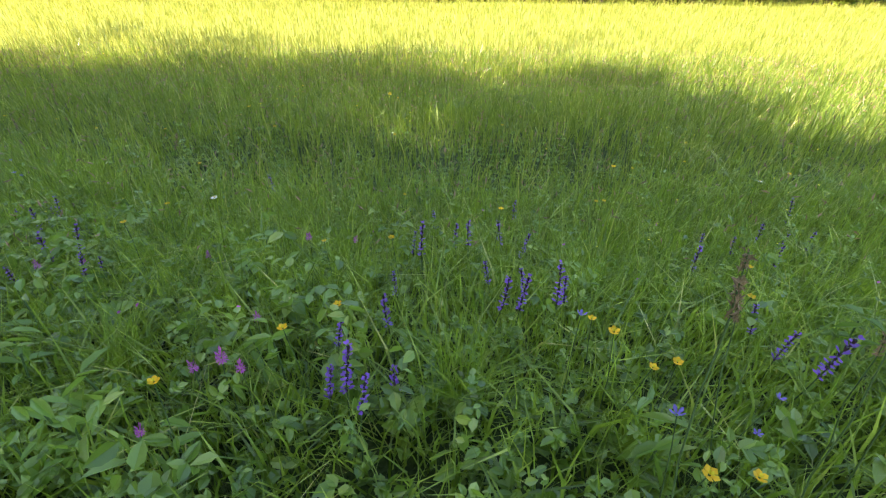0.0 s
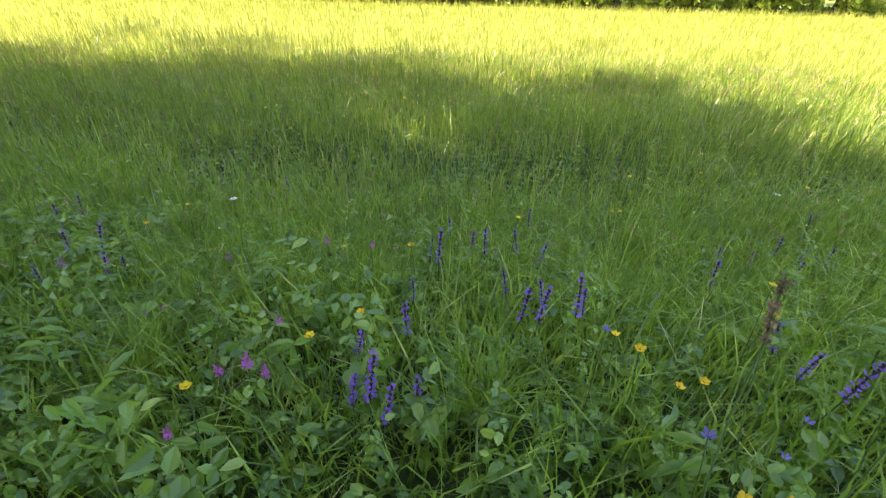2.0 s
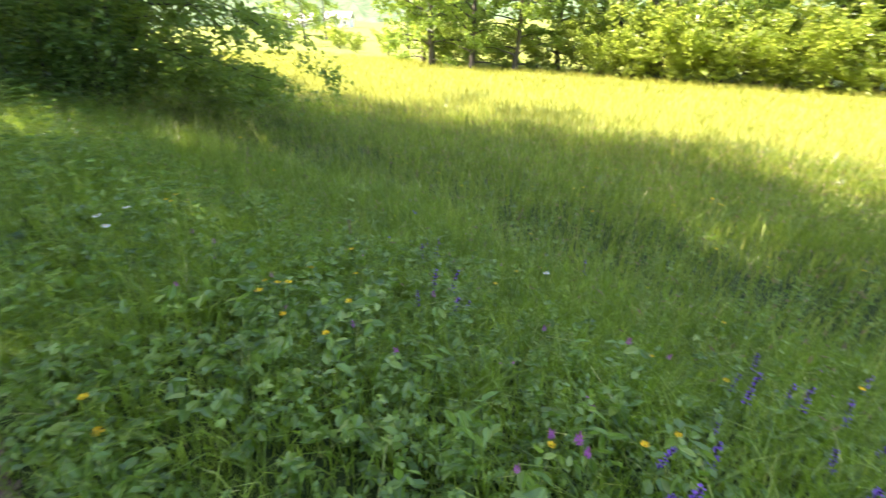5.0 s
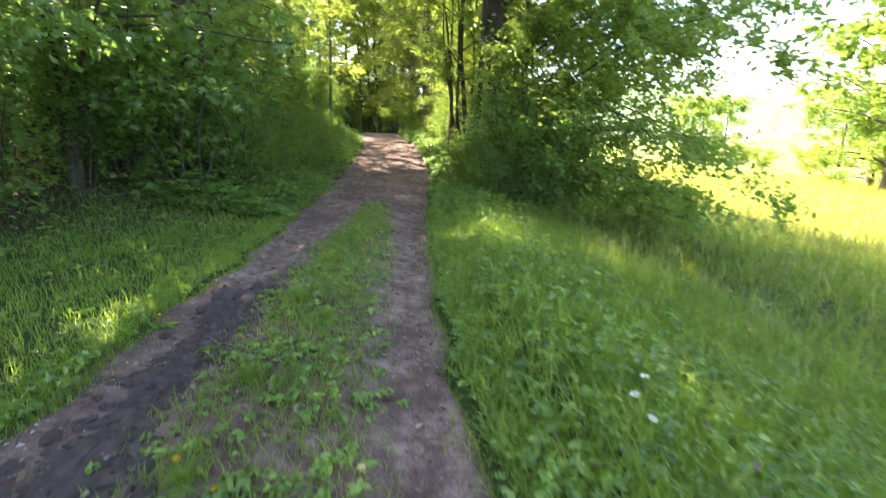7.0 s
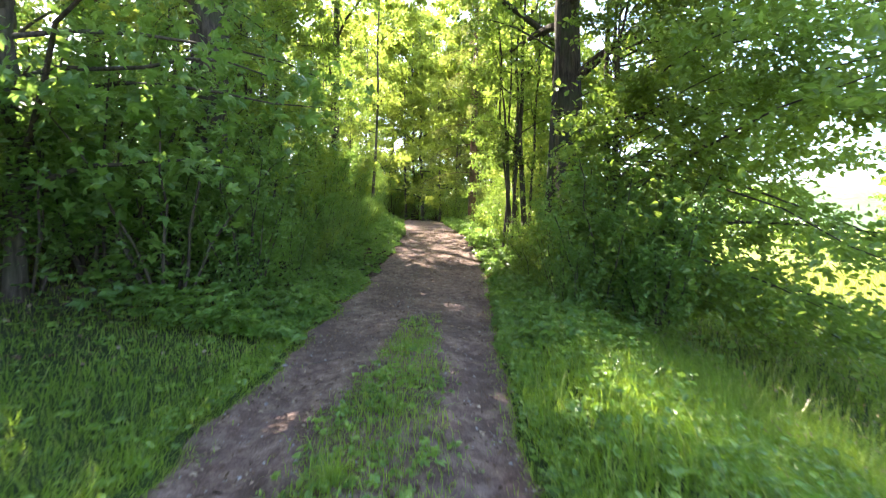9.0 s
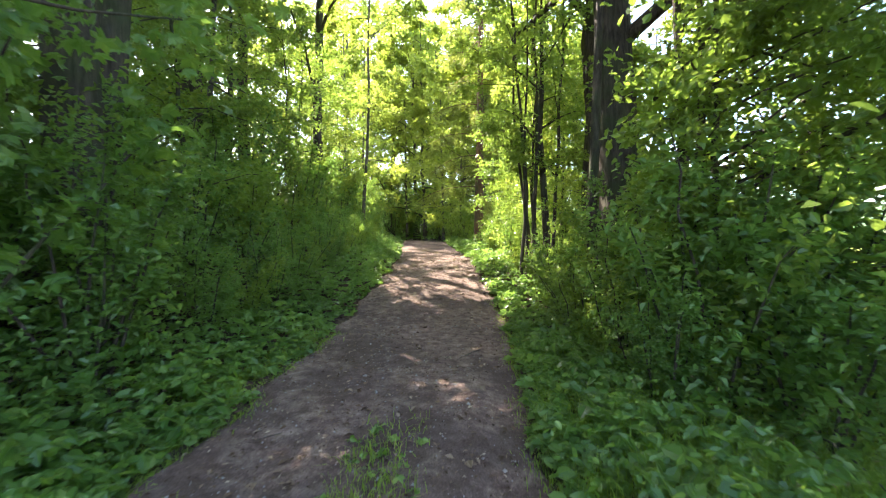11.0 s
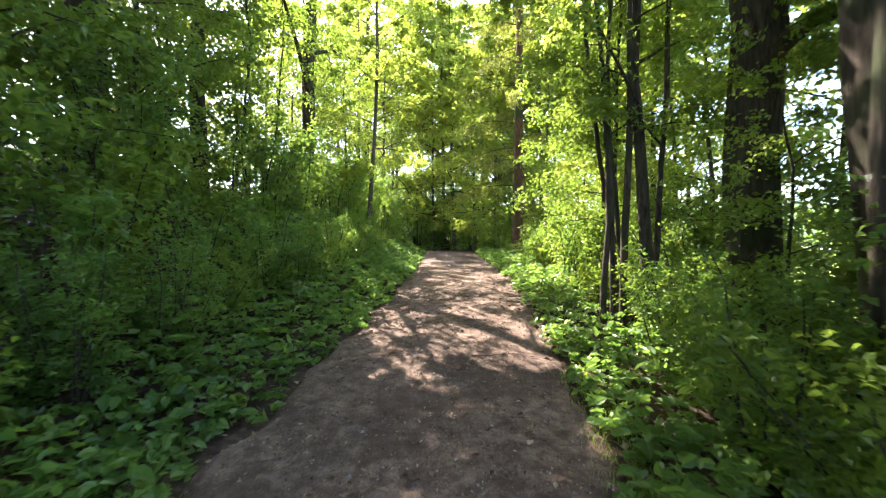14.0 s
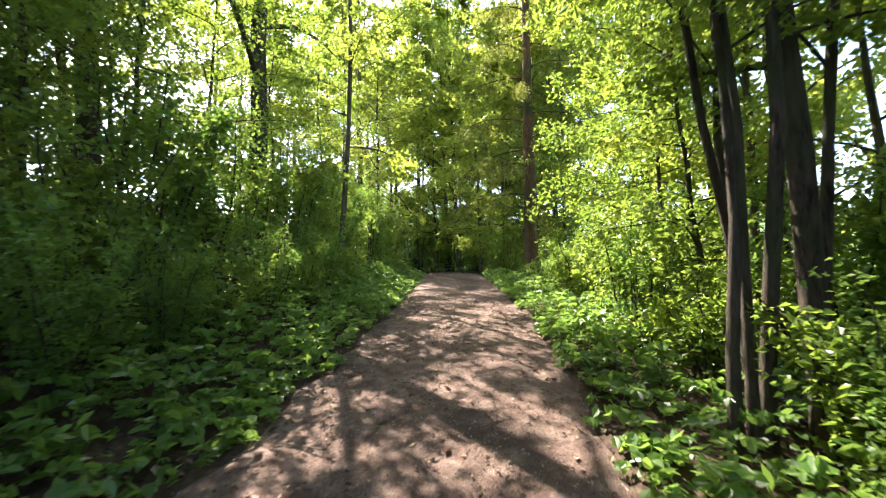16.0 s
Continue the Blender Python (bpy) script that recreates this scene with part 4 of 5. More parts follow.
# trees and bushes across the meadow
field_tree = tree("field_tree", "rounded broadleaf tree at the far edge of the meadow", 14, 0.30, 0.06, 24, 6.0, 3800, 0.40, LEAF_TREE, BARK_FAR, group="trees across the meadow")
first_at(field_tree, -28, 38)
# bushes facing the sun: their lit look is painted into the leaf colour
field_bush = shrub("field_bush", "big bush at the meadow's far edge, sunlight put into its leaf colour", 6.5, 7.5, 14, 2100, 0.42, LEAF_SUN_TINTED, group="bushes across the meadow")
first_at(field_bush, -15, 43)
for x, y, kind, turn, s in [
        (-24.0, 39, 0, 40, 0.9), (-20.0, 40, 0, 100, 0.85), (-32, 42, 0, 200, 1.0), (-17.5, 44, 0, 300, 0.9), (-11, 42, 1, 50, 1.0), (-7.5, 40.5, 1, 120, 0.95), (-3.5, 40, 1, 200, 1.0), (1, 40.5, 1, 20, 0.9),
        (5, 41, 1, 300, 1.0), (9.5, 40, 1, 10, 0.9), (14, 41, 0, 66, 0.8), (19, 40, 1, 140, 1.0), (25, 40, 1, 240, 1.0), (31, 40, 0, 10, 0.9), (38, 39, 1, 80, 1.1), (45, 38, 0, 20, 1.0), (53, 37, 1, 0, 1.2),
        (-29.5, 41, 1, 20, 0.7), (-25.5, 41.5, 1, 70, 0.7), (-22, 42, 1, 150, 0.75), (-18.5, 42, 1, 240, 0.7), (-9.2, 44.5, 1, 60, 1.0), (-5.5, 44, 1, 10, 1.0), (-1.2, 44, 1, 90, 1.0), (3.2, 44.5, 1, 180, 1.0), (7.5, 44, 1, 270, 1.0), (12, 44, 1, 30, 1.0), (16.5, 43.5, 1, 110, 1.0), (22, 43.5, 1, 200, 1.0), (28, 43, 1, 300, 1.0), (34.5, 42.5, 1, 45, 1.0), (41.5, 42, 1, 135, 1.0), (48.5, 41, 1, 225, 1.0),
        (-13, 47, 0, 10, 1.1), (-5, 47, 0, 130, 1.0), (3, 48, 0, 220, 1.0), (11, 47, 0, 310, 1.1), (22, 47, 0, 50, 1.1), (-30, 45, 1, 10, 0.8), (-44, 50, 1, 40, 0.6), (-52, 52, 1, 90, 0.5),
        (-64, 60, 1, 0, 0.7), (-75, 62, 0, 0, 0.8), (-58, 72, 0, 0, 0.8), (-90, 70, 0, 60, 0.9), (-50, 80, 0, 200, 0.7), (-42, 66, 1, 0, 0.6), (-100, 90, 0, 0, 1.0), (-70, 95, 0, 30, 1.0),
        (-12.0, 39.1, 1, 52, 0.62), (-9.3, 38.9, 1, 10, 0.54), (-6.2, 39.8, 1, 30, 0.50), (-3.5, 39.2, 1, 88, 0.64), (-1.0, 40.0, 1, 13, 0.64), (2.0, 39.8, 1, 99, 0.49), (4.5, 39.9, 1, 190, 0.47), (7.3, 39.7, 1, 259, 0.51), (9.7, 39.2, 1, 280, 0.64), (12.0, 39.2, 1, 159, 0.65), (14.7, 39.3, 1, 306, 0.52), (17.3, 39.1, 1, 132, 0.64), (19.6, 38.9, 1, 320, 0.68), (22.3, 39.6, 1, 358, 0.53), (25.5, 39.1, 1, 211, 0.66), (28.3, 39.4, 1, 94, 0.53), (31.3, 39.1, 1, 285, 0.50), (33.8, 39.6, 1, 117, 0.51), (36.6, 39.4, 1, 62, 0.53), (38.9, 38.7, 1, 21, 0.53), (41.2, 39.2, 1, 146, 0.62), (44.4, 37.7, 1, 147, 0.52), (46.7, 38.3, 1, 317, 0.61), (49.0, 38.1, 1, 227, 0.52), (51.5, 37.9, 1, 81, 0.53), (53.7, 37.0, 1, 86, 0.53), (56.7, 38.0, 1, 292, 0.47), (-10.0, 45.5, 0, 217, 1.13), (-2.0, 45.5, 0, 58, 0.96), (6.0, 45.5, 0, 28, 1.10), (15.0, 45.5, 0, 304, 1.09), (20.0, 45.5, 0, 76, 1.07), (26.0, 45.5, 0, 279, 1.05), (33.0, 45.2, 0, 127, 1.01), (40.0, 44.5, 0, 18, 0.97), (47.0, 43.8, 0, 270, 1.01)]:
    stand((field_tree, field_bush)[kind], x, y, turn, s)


# wooded hills round the valley
def hills():
    ang, rad = np.linspace(radians(15), radians(205), 190), np.array([290, 310, 330, 355, 380, 410, 450, 500, 560, 640, 720.0])
    A, R = np.meshgrid(ang, rad, indexing="ij")
    X, Y = R * np.cos(A), R * np.sin(A)
    Z = -6 + 75 * smooth(280, 700, R) * (0.75 + 0.25 * np.sin(A * 5 + 1)) + rng.normal(size=A.shape) * 2.2
    n, m = A.shape
    i = (np.arange(n - 1)[:, None] * m + np.arange(m - 1)[None, :]).ravel()
    t = np.concatenate([np.stack([i, i + m, i + m + 1], 1), np.stack([i, i + m + 1, i + 1], 1)])
    tagged(new("backdrop", mesh_of("backdrop", np.stack([X, Y, Z], -1).reshape(-1, 3), t, HILL, smooth=True)), "wooded hills beyond the valley", "hills", kind="structure")


hills()


# ---------------------------------------------------------------- flowers and single plants
rng = np.random.default_rng(5)


def petals(n, radius, length, width, z, tilt, jit=0.15):
    """A ring of petals; tilt is the rise of each towards its tip."""
    a = np.arange(n) * 2 * np.pi / n + rng.normal(size=n) * jit
    d = np.stack([np.cos(a), np.sin(a), np.full(n, tilt)], 1)
    s = np.stack([-np.sin(a), np.cos(a), np.zeros(n)], 1) * width * 0.5
    b = np.stack([np.cos(a) * radius, np.sin(a) * radius, np.full(n, z)], 1)
    v = np.stack([b - s * 0.4, b + s * 0.4, b + d * length * 0.65 + s, b + d * length * 0.65 - s, b + d * length], 1).reshape(-1, 3)
    k = np.arange(n)[:, None] * 5
    return v, np.concatenate([k + [0, 1, 2], k + [0, 2, 3], k + [3, 2, 4]])


def stem_of(root, top, r=0.0016, bow=0.03, name="stem"):
    p = bend((0, 0, -0.02), top, 6, bow, 0.06)
    part_mesh(name, mesh_of(name, *tube(p, np.linspace(r * 1.3, r * 0.8, 6), 5), STEM, smooth=True), root)
    return p


def stem_leaves(root, pts, n, size, mat=None):
    i = rng.integers(0, len(pts) - 1, n)
    a = rng.uniform(0, 6.28, n)
    d = np.stack([np.cos(a), np.sin(a), np.full(n, 0.3)], 1)
    for q, e in zip(pts[i], d):
        part_mesh("leaf", mesh_of("leaf", *leaf_cloud((q + e * size * 0.5)[None], np.array([size]), 1.2, e[None], 0.34, 0.2, False, True), mat or WEED), root)


def sage(k):
    root = tagged(new("meadow_sage"), "violet-blue meadow sage spike standing in the grass", "flower", "meadow sage")
    p = stem_of(root, (0.04 * math.cos(k), 0.04 * math.sin(k * 2), 0.33 + 0.03 * (k % 2)), 0.0016, 0.04)
    stem_leaves(root, p[:3], 5, 0.07)
    for j in range(8):
        u = 0.60 + 0.40 * j / 7 + rng.normal() * 0.012
        c = np.array([np.interp(u, np.linspace(0, 1, 6), p[:, m]) for m in range(3)])
        v, t = petals(rng.integers(3, 6), 0.002, 0.0155 * (1.05 - 0.6 * j / 9), 0.008, rng.normal() * 0.003, 0.35 + 0.3 * rng.normal(), 0.9)
        part_mesh("blossom", mesh_of("blossom", v + c, t, VIOLET), root, "violet-blue lipped blossom")
        v, t = tube([(0, 0, -0.010), (0, 0, -0.006), (0, 0, 0.001)], [0.0012, 0.003, 0.0045], 6, 0.12)
        part_mesh("calyx", mesh_of("calyx", v + c, t, CALYX), root)
    return root


def buttercup():
    root = tagged(new("buttercup"), "glossy yellow buttercup on a thin stem", "flower", "buttercups")
    p = stem_of(root, (0.02, 0.0, 0.31), 0.0011)
    stem_leaves(root, p[:4], 3, 0.04)
    v, t = petals(5, 0.0015, 0.0085, 0.0085, 0, 0.6)
    part_mesh("blossom", mesh_of("blossom", v + p[-1], t, YELLOW), root)
    v, t = petals(8, 0.0, 0.004, 0.002, 0.001, 1.5)
    part_mesh("stamen", mesh_of("stamen", v + p[-1], t, LEMON), root)
    return root


def clover():
    root = tagged(new("red_clover"), "pink clover head among the grass", "flower", "pink clover")
    p = stem_of(root, (0.01, 0.01, 0.22), 0.0012)
    stem_leaves(root, p[2:5], 4, 0.035)
    v, t = join([petals(10 - 2 * j, 0.002, 0.010 - 0.001 * j, 0.0035, 0.004 * j, -0.2 + 0.5 * j, 0.3) for j in range(5)])
    part_mesh("blossom", mesh_of("blossom", v + p[-1], t, PINK), root)
    return root


def daisy():
    root = tagged(new("ox_eye_daisy"), "white daisy with yellow centre on the verge", "flower", "daisies")
    p = stem_of(root, (0.02, -0.01, 0.42), 0.0014)
    v, t = petals(14, 0.006, 0.019, 0.007, 0, 0.05)
    part_mesh("petals", mesh_of("petals", v + p[-1], t, WHITE), root)
    v, t = join([petals(9, 0.0, 0.007, 0.004, 0.001, 0.3), petals(7, 0.0, 0.005, 0.004, 0.002, 0.8)])
    part_mesh("disc", mesh_of("disc", v + p[-1], t, YELLOW), root, "yellow centre")
    return root


def hawkbit(h):
    root = tagged(new("dandelion"), "yellow dandelion head over jagged leaves", "flower", "dandelions")
    p = stem_of(root, (0.01, 0.01, h), 0.0018)
    v, t = join([petals(14, 0.002, 0.019 - 0.004 * j, 0.005, 0.003 * j, 0.1 + 0.35 * j, 0.3) for j in range(4)])
    part_mesh("blossom", mesh_of("blossom", v + p[-1], t, YELLOW), root)
    a = np.arange(7) * 0.9
    d = np.stack([np.cos(a), np.sin(a), np.full(7, 0.3)], 1)
    part_mesh("leaf", mesh_of("leaf", *leaf_cloud(d * 0.06, 0.13, 1.5, d, 0.3, 0.2, False, True), WEED), root)
    return root


def bell():
    root = tagged(new("bellflower"), "pale violet bellflower on a thin stem", "flower", "bellflowers")
    p = stem_of(root, (0.03, 0.02, 0.36), 0.0012)
    v, t = petals(5, 0.002, 0.011, 0.007, 0, 0.9)
    part_mesh("blossom", mesh_of("blossom", v + p[-1], t, BLUE), root)
    return root


def broad_plant(h, k, size):
    root = tagged(new("broad_leaved_plant"), "leafy green plant with broad pointed leaves", "plant", "broad-leaved plants")
    p = stem_of(root, (0.01, 0.02, h), 0.003)
    a = np.arange(k) * 2.4
    u = np.linspace(0.15, 1, k)
    c = np.stack([np.interp(u, np.linspace(0, 1, 6), p[:, m]) for m in range(3)], 1)
    d = np.stack([np.cos(a), np.sin(a), 0.25 + 0.7 * u], 1)
    for q, e, w in zip(c, d, u):
        s = np.array([size * (1.15 - 0.4 * w)])
        part_mesh("leaf", mesh_of("leaf", *leaf_cloud((q + e * s * 0.5)[None], s, 1.6, e[None], 0.36, 0.25, False, True), WEED), root)
    return root


def foxtail(h):
    root = tagged(new("seed_grass"), "grass stalk with a dry brownish seed head", "grass", "grass stalks in seed")
    p = stem_of(root, (0.05, 0.03, h), 0.0013, 0.02, "stalk")
    u = rng.uniform(0.8, 1.0, 60)
    c = np.stack([np.interp(u, np.linspace(0, 1, 6), p[:, m]) for m in range(3)], 1)
    d = unit(rng.normal(size=(60, 3)) * np.array([0.5, 0.5, 0.2]) + np.array([0, 0, 1.0]))
    part_mesh("seed_head", mesh_of("seed_head", *leaf_cloud(c + d * 0.006, 0.014, 0.2, d, 0.3, 0.1), STRAW), root, "dry brown seed head")
    return root


def plant_all(kinds, spots, spread=6.0, lo=0.85, hi=1.15, on_track=False):
    used = set()
    for i, (x, y) in enumerate(spots):
        ob = kinds[i % len(kinds)]
        z = float(track(x, y)) if on_track else float(land(x, y))
        m = Matrix.Translation((x, y, z)) @ Euler((radians(rng.normal() * spread), radians(rng.normal() * spread), rng.uniform(0, 6.28))).to_matrix().to_4x4() @ Matrix.Scale(rng.uniform(lo, hi), 4)
        if ob.name in used:
            copy_thing(ob, m)
        else:
            used.add(ob.name)
            ob.matrix_basis = m


plant_all([sage(k) for k in range(4)], [(0.59, 2.4), (0.46, 1.63), (0.33, 1.07), (0.31, 1.36), (0.27, 1.11), (0.42, 1.2), (0.5, 1.1), (0.54, 1.17), (0.23, 1.72), (-0.04, 1.75), (0.01, 1.54), (-0.06, 1.23), (-0.07, 0.97), (-0.24, 0.92), (-0.16, 0.63), (-0.12, 0.56), (-0.02, 0.68), (-0.2, 0.68), (0.42, 1.84), (1.52, 1.92), (1.25, 1.51), (1.98, 1.96), (2.28, 2.26), (1.99, 1.83), (1.87, 2.02), (1.03, 0.79), (1.02, 0.7), (1.09, 0.93), (-2.35, 2.26), (-2.23, 2.38), (-1.97, 2.08), (-2.23, 2.26), (0.18, 1.75), (0.1, 2.22), (-1.07, 2.87), (1.62, 1.82), (1.65, 1.61), (-1.58, 1.38), (-1.58, 1.62), (-1.35, 1.47), (-2.13, 2.10), (-1.43, 1.49), (-1.68, 1.62)], 3, 0.85, 1.1)
plant_all([buttercup()], [(-1.53, 4.59), (-2.71, 3.68), (0.62, 0.61), (0.46, 0.58), (0.49, 0.78), (0.53, 0.71), (0.47, 0.36), (-0.35, 1.4), (-1.27, 1.89), (-0.05, 1.42), (0.36, 1.84), (-0.52, 0.53), (-0.24, 0.99), (-0.23, 0.68), (-2.25, 3.88), (-0.42, 6.47), (-1.64, 3.01), (0.55, 0.33), (0.93, 0.91), (1.02, 2.3), (-0.18, 2.45), (-0.07, 6.7), (-2.17, 7.19), (-2.01, 7.45), (2.98, 5.5), (1.45, 4.74), (1.8, 4.65), (3.99, 5.27), (2.01, 3.11), (1.37, 2.85), (-3.96, 4.25)], 5, 1.0, 1.25)
plant_all([buttercup()], [
    (1.02, 2.27), (1.33, 2.71), (0.94, 0.88), (2.6, 2.8), (1.59, 6.85), (-1.85, 0.67), (-1.79, 0.57), (-1.75, 0.68), (-1.93, 1.26), (-1.45, 0.74), (-5.5, 3.32), (-4.31, 4.4), (-3.21, 3.96), (-2.3, 7.03),
    (-2.25, 7.3), (-2.11, 7.5), (-0.26, 3.77), (0.7, 3.9), (0.9, 4.4), (-0.8, 4.9), (-3.4, 0.95), (-3.5, 1.1), (-3.3, 1.0), (2.2, 3.6), (-1.6, 5.6), (4.4, 5.9), (0.2, 5.8), (-1.65, 0.47), (-1.64, 0.51), (-1.57, 0.52), (-1.74, 1.06), (-1.31, 0.59), (-1.15, 1.47), (-1.70, 4.50), (-0.35, 5.46), (-1.61, -0.18), (-5.18, 3.10), (-4.11, 4.19)], 5, 1.05, 1.3)
plant_all([clover()], [(-3.16, 0.99), (-2.87, 0.96), (-2.49, 0.55), (-2.77, 0.9), (-1.21, 0.77), (-1.55, 0.83), (-2.3, 0.9), (-2, 0.75), (-4, 1.3), (-0.49, 0.97), (-0.46, 0.68), (-0.52, 0.68), (-0.4, 0.68), (-0.5, 1.66), (-0.36, 1.77), (-0.89, 1.46), (-0.58, 0.5), (-2.23, 2.51), (-1.4, 1.55), (-1.47, 1.39), (-1.8, 2.45), (-1.64, 2.47)], 6, 0.9, 1.3)
plant_all([daisy()], [(-3.12, 0.5), (-2.95, 0.36), (2.26, 2.6), (-1.05, 2.15), (-3.3, 0.75)], 5, 0.9, 1.05)
plant_all([hawkbit(0.4)], [(-1.4, 4.15), (-0.42, 5.6), (-4.49, 2.6), (-6.3, 3.4)], 5, 1.0, 1.3)
plant_all([hawkbit(0.10)], [(-3.4, -1.5), (-3.17, -1.28), (-5.2, -2.24)], 5, 0.9, 1.1)
plant_all([hawkbit(0.09)], [(-1.8, -0.12)], 5)
plant_all([bell()], [(0.39, 0.62), (0.76, 0.48), (-2.7, 2.75), (-2.62, 2.6), (0.68, 0.52), (0.54, 0.38), (-2.45, 2.2), (-2.9, 3.0)], 8, 0.7, 1.1)
plant_all([broad_plant(0.22, 10, 0.075), broad_plant(0.28, 14, 0.08)], [(-0.36, 0.81), (-0.44, 0.86), (0.58, 0.54), (0.52, 0.48), (-0.73, 0.53), (-0.83, 0.6), (-1.25, 1.05), (-1.27, 1.3), (-0.66, 1.26), (-0.57, 1.35), (-1.08, 1.28), (-1.05, 0.75), (-0.76, 0.71), (-0.52, 0.52), (-0.8, 0.47), (1.33, 0.85), (-0.36, 1.13), (-1.6, 1.4), (1.5, 0.6)], 8, 0.8, 1.15)
plant_all([broad_plant(0.34, 9, 0.12)], [(-16.0, -1.12), (-15.8, -1.3), (-19.4, 2.3), (-20.6, 2.35), (-18.4, 2.2), (-17.0, -1.5)], 6, 0.9, 1.3)
plant_all([foxtail(0.45), foxtail(0.62)], [(0.68, 0.44), (0.7, 0.29), (0.48, 0.29), (-2.91, 3.4), (-3.3, 3.6), (-3.6, 3.8), (-4.35, 3.83), (-3.91, 1.79), (0.86, 0.36), (0.9, 0.45), (-1.9, 2.9), (-0.9, 3.6), (1.9, 3.3), (2.8, 3.0), (1.1, 3.5), (-4.2, 2.2), (-2.2, 1.5), (0.3, 3.2), (2.4, 1.4), (1.3, 0.55)], 9, 0.85, 1.25)


def tuft(n, h, label):
    root = tagged(new("grass_tuft"), label, "grass", "grass tufts")
    a, r = rng.uniform(0, 6.28, n), rng.gamma(2.0, 0.02, n)
    part_mesh("tuft", mesh_of("tuft", *blades(r * np.cos(a), r * np.sin(a), np.full(n, -0.01), rng.uniform(0.5, 1.1, n) * h, rng.uniform(0.004, 0.008, n), 0.8), LAWN), root)
    return root


plant_all([tuft(120, 0.2, "long bright grass tuft growing in the track")], [(-3.05, -1.62), (-2.85, -1.5), (-3.3, -1.45), (-4.1, -1.35), (-2.6, -1.25), (-5.4, -1.2), (-6.6, -1.0), (-4.9, -0.95)], 3, 0.6, 1.2, True)
plant_all([tuft(160, 0.42, "tall arching grass tuft on the bank")], [(-0.9, 0.9), (0.15, 0.75), (1.2, 0.55), (1.45, 0.75), (-1.9, 1.5), (-2.6, 0.8), (-3.4, 1.4), (0.7, 1.5), (-0.25, 1.5), (-4.4, 1.1), (-5.6, 1.3), (-6.6, 1.5)], 5, 0.8, 1.2)


def speckles():
    """Seed heads and small far blossoms over the tall grass."""
    x, y = scatter(-14, 10, 1.2, 13, 30, lambda x, y: (y > edge_r(x) + 1.2))
    z = land(x, y) + rng.uniform(0.3, 0.62, len(x))
    up = np.tile([0, 0, 1.0], (len(x), 1))
    stuff("grass_seed_heads", leaf_cloud(np.stack([x, y, z], 1), np.interp(y, [1, 10], [0.035, 0.08]), 0.1, up, 0.22, 0.1), STRAW, "pale seed heads over the tall meadow grass")
    x, y = scatter(-14, 10, 1.3, 13, 6.0, lambda x, y: (y > edge_r(x) + 1.0) * clump(x, y + 2, 1.1))
    z = land(x, y) + rng.uniform(0.3, 0.5, len(x))
    stuff("small_yellow_blossoms", leaf_cloud(np.stack([x, y, z], 1), np.interp(y, [1, 10], [0.011, 0.028]), 2.0, None, 0.9, 0.1), LEMON, "tiny yellow blossoms scattered through the meadow", "flowers")
    x, y = scatter(-14, 10, 0.9, 6, 2.0, lambda x, y: (y > edge_r(x) + 0.6))
    z = land(x, y) + rng.uniform(0.15, 0.35, len(x))
    stuff("small_violet_blossoms", leaf_cloud(np.stack([x, y, z], 1), 0.014, 2.0, None, 0.8, 0.1), PINK, "tiny violet blossoms scattered through the grass", "flowers")


speckles()


# ---------------------------------------------------------------- mud, twigs, far houses
def mud():
    """Churned dark mud in the wheel rut."""
    n = 800
    x = rng.uniform(-6.1, -2.6, n)
    y = np.interp(x, [-5.9, -3.0], [-1.72, -2.05]) + rng.normal(size=n) * 0.15
    out = []
    for a, b in zip(x, y):
        r = 0.010 + rng.gamma(1.2, 0.016)
        lat = tube([(0, 0, -0.4), (0, 0, -0.1), (0, 0, 0.35), (0, 0, 0.6)], [0.7, 1.0, 0.75, 0.12], 6, 0.18)
        v = lat[0] * np.array([r * rng.uniform(0.8, 1.7), r * rng.uniform(0.8, 1.4), r * 0.9])
        out.append((v + np.array([a, b, float(track(a, b)) + 0.002]), lat[1]))
    xs, us = np.linspace(-6.2, -2.6, 90), np.linspace(-1, 1, 15)
    X, U = np.meshgrid(xs, us, indexing="ij")
    half = 0.17 * np.sqrt(np.clip(1 - ((X + 4.4) / 1.8) ** 2, 0, 1)) + 0.01
    Y = np.interp(X, [-5.9, -3.0], [-1.72, -2.05]) + U * half + wave(X, U, 6.0, 0.05) + wave(X, U * 3, 19.0, 0.03) * U
    Z = track(X, Y) + 0.006 + 0.015 * (1 - U ** 2) + (rng.normal(size=X.shape) * 0.008 + wave(X, Y, 17.0, 0.02)) * (1 - U ** 2) - 0.02 * (np.abs(U) > 0.95)
    i = (np.arange(89)[:, None] * 15 + np.arange(14)[None, :]).ravel()
    t = np.concatenate([np.stack([i, i + 15, i + 16], 1), np.stack([i, i + 16, i + 1], 1)])
    out.append((np.stack([X, Y, Z], -1).reshape(-1, 3), t))
    stuff("mud", join(out), MUD, "dark churned mud in the wheel rut", "mud")


mud()


def twig(L):
    root = tagged(new("twig"), "thin dry twig lying on the ground", "twig", "fallen twigs")
    p = bend((-L / 2, 0, 0.01), (L / 2, 0.05, 0.012), 7, 0.0, 0.15)
    p[:, 2] = np.abs(p[:, 2]) * 0.4 + 0.008
    part_mesh("stick", mesh_of("stick", *tube(p, np.linspace(0.006, 0.002, 7), 5), TWIG, smooth=True), root)
    q = bend(p[3], p[3] + np.array([L * 0.2, L * 0.15, 0.01]), 4, 0, 0.1)
    part_mesh("side_shoot", mesh_of("side_shoot", *tube(q, np.linspace(0.003, 0.0015, 4), 4), TWIG), root)
    return root


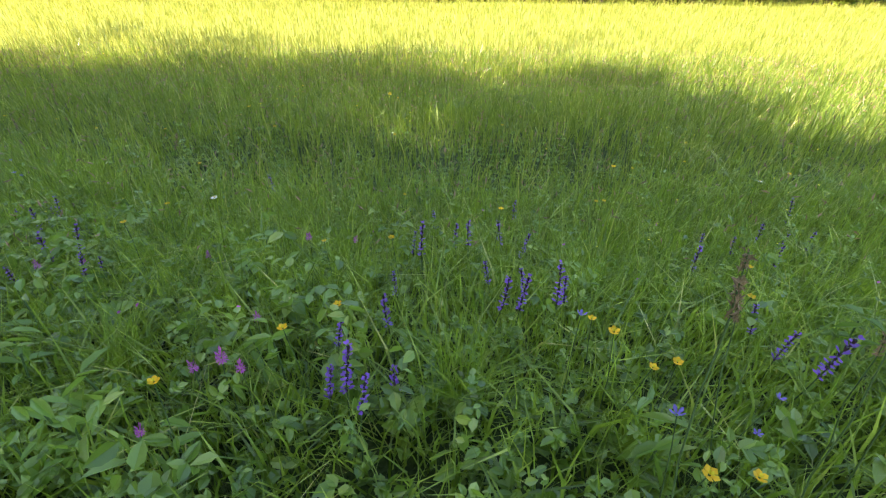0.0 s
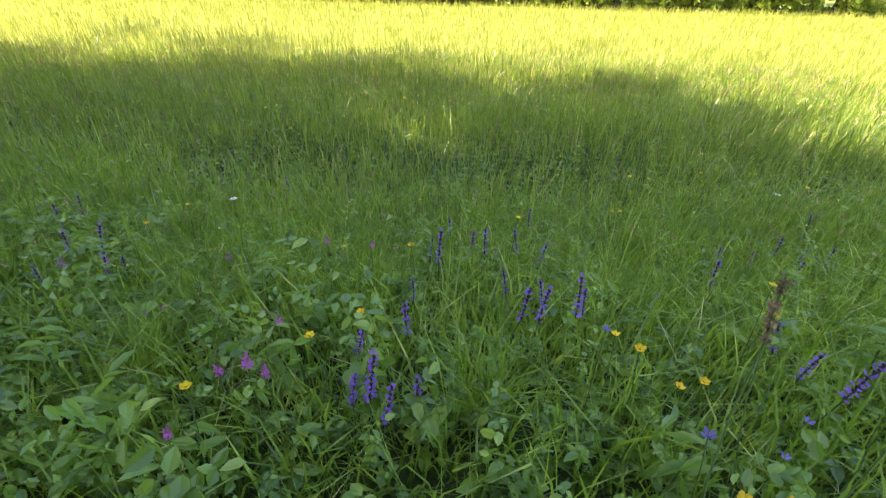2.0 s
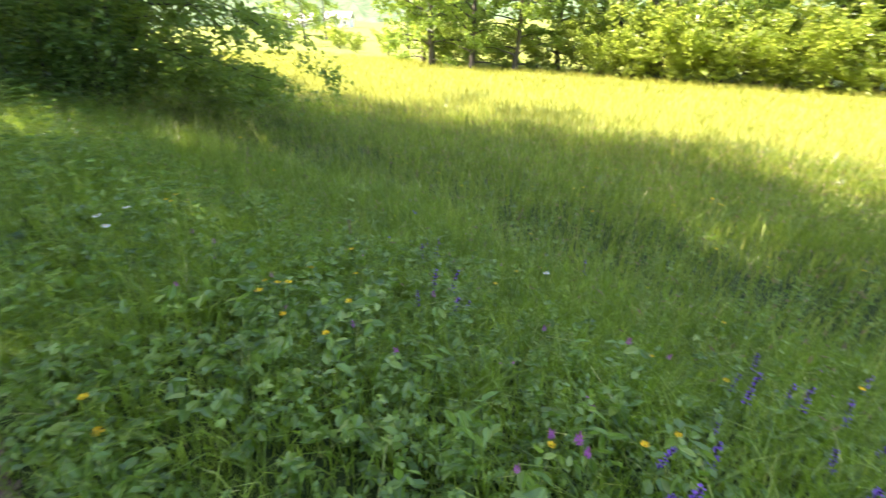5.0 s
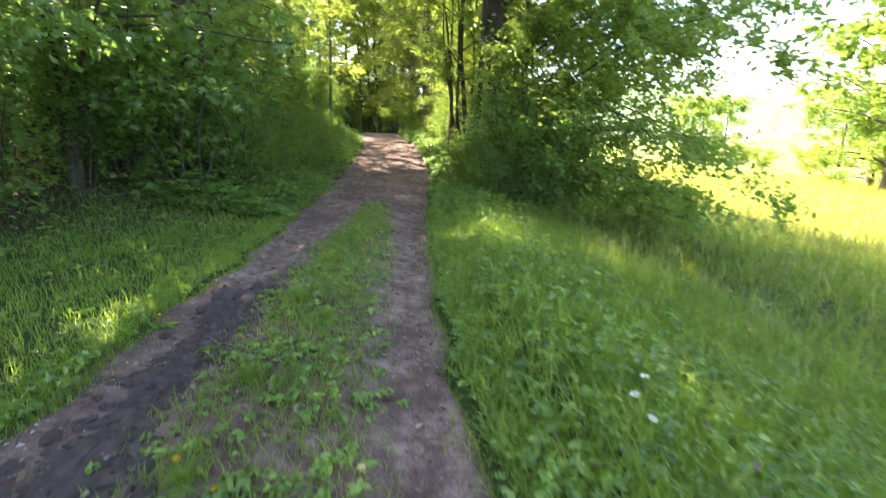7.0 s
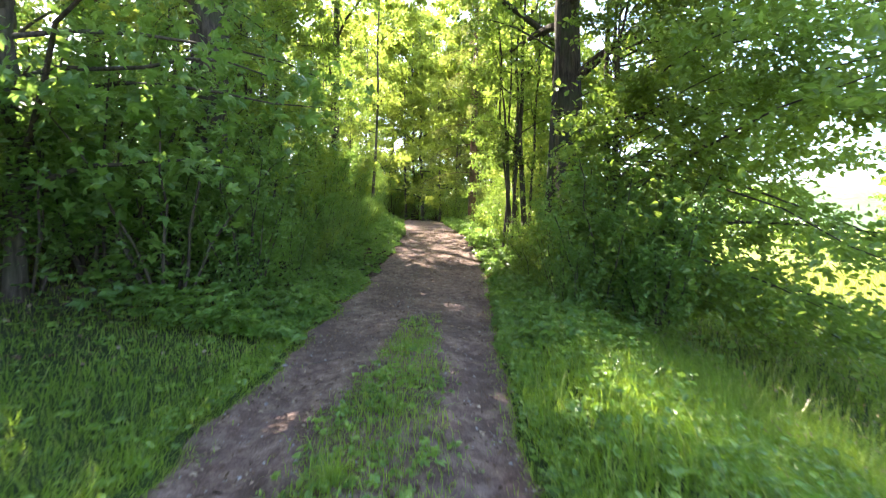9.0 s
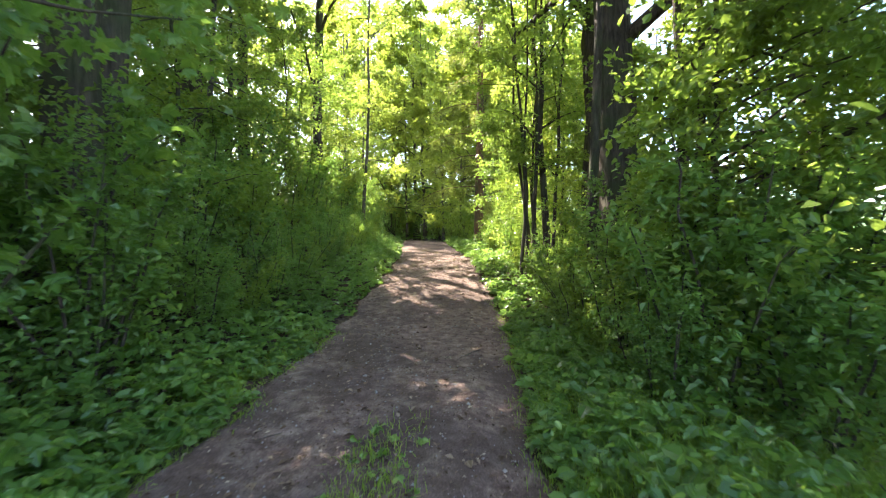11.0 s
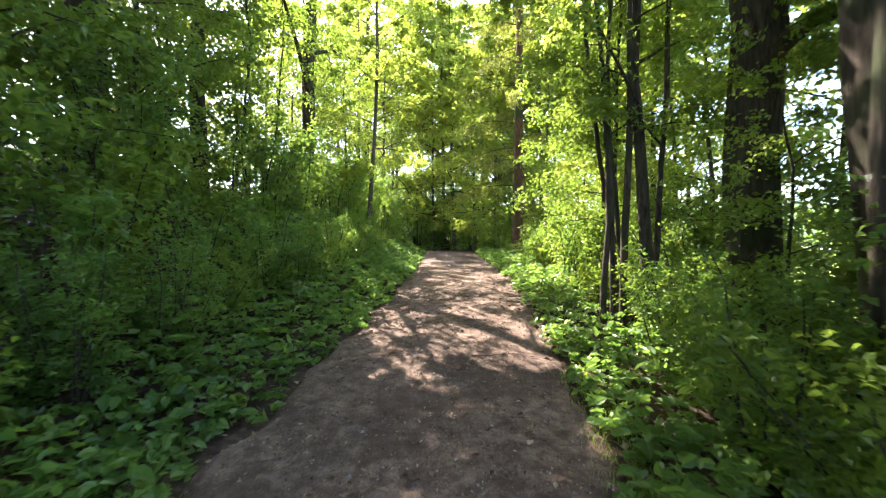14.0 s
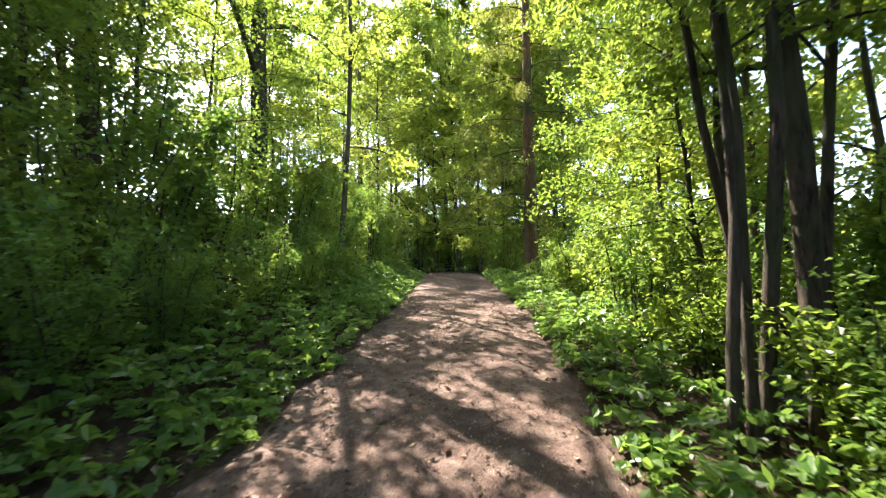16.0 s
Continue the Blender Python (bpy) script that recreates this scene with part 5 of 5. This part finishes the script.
plant_all([twig(0.3), twig(0.5)], [(-4.7, -1.65), (-6.1, -0.2), (-7.9, 0.1), (-12.6, 0.6), (-14.4, -0.8), (-16.4, 1.0), (-10.6, -1.2), (-17.5, -0.4), (-19.0, 1.2), (-8.8, -1.5)], 1, 0.8, 1.3, True)
plant_all([twig(1.3)], [(-12.4, -2.6), (-13.2, -2.3), (-12.9, -2.9), (-14.1, -2.5)], 8, 0.8, 1.4)


def house(w, d, h, label):
    root = tagged(new("house"), label, "house", "far houses")
    bm = bmesh.new()
    bmesh.ops.create_cube(bm, size=1, matrix=Matrix.Translation((0, 0, h / 2 - 0.5)) @ Matrix.Diagonal((w, d, h + 1, 1)))
    bmesh.ops.bevel(bm, geom=bm.edges[:], offset=0.05, segments=1, affect="EDGES")
    body = part("wall", bm, WALL, root)
    e, r = 0.6, d * 0.36
    v = np.array([[-w / 2 - e, -d / 2 - e, h - 0.1], [w / 2 + e, -d / 2 - e, h - 0.1], [w / 2 + e, 0, h + r], [-w / 2 - e, 0, h + r], [-w / 2 - e, d / 2 + e, h - 0.1], [w / 2 + e, d / 2 + e, h - 0.1]])
    v = np.concatenate([v, v - [0, 0, 0.25]])
    t = [[0, 1, 2], [0, 2, 3], [3, 2, 5], [3, 5, 4], [6, 8, 7], [6, 9, 8], [9, 11, 8], [9, 10, 11], [0, 7, 1], [0, 6, 7], [4, 5, 11], [4, 11, 10], [0, 3, 9], [0, 9, 6], [3, 4, 10], [3, 10, 9], [1, 8, 2], [1, 7, 8], [2, 11, 5], [2, 8, 11]]
    part_mesh("roof", mesh_of("roof", v, t, ROOF), root)
    for i in range(3):
        bm = bmesh.new()
        bmesh.ops.create_cube(bm, size=1, matrix=Matrix.Translation((w * (i - 1) * 0.3, -d / 2 - 0.01, h * 0.55)) @ Matrix.Diagonal((1.1, 0.12, 1.3, 1)))
        part("window", bm, GLASS, root)
    return root


far_house = house(13, 9, 4.5, "pale rendered house with a light grey roof across the valley")
for i, (x, y, turn, z) in enumerate([(-201, 165, 40, -2.6), (-197, 188, 30, -1.2), (-22.8, 168, 10, -2.0)]):
    m = Matrix.Translation((x, y, z)) @ Matrix.Rotation(radians(turn), 4, "Z")
    if i:
        copy_thing(far_house, m)
    else:
        far_house.matrix_basis = m
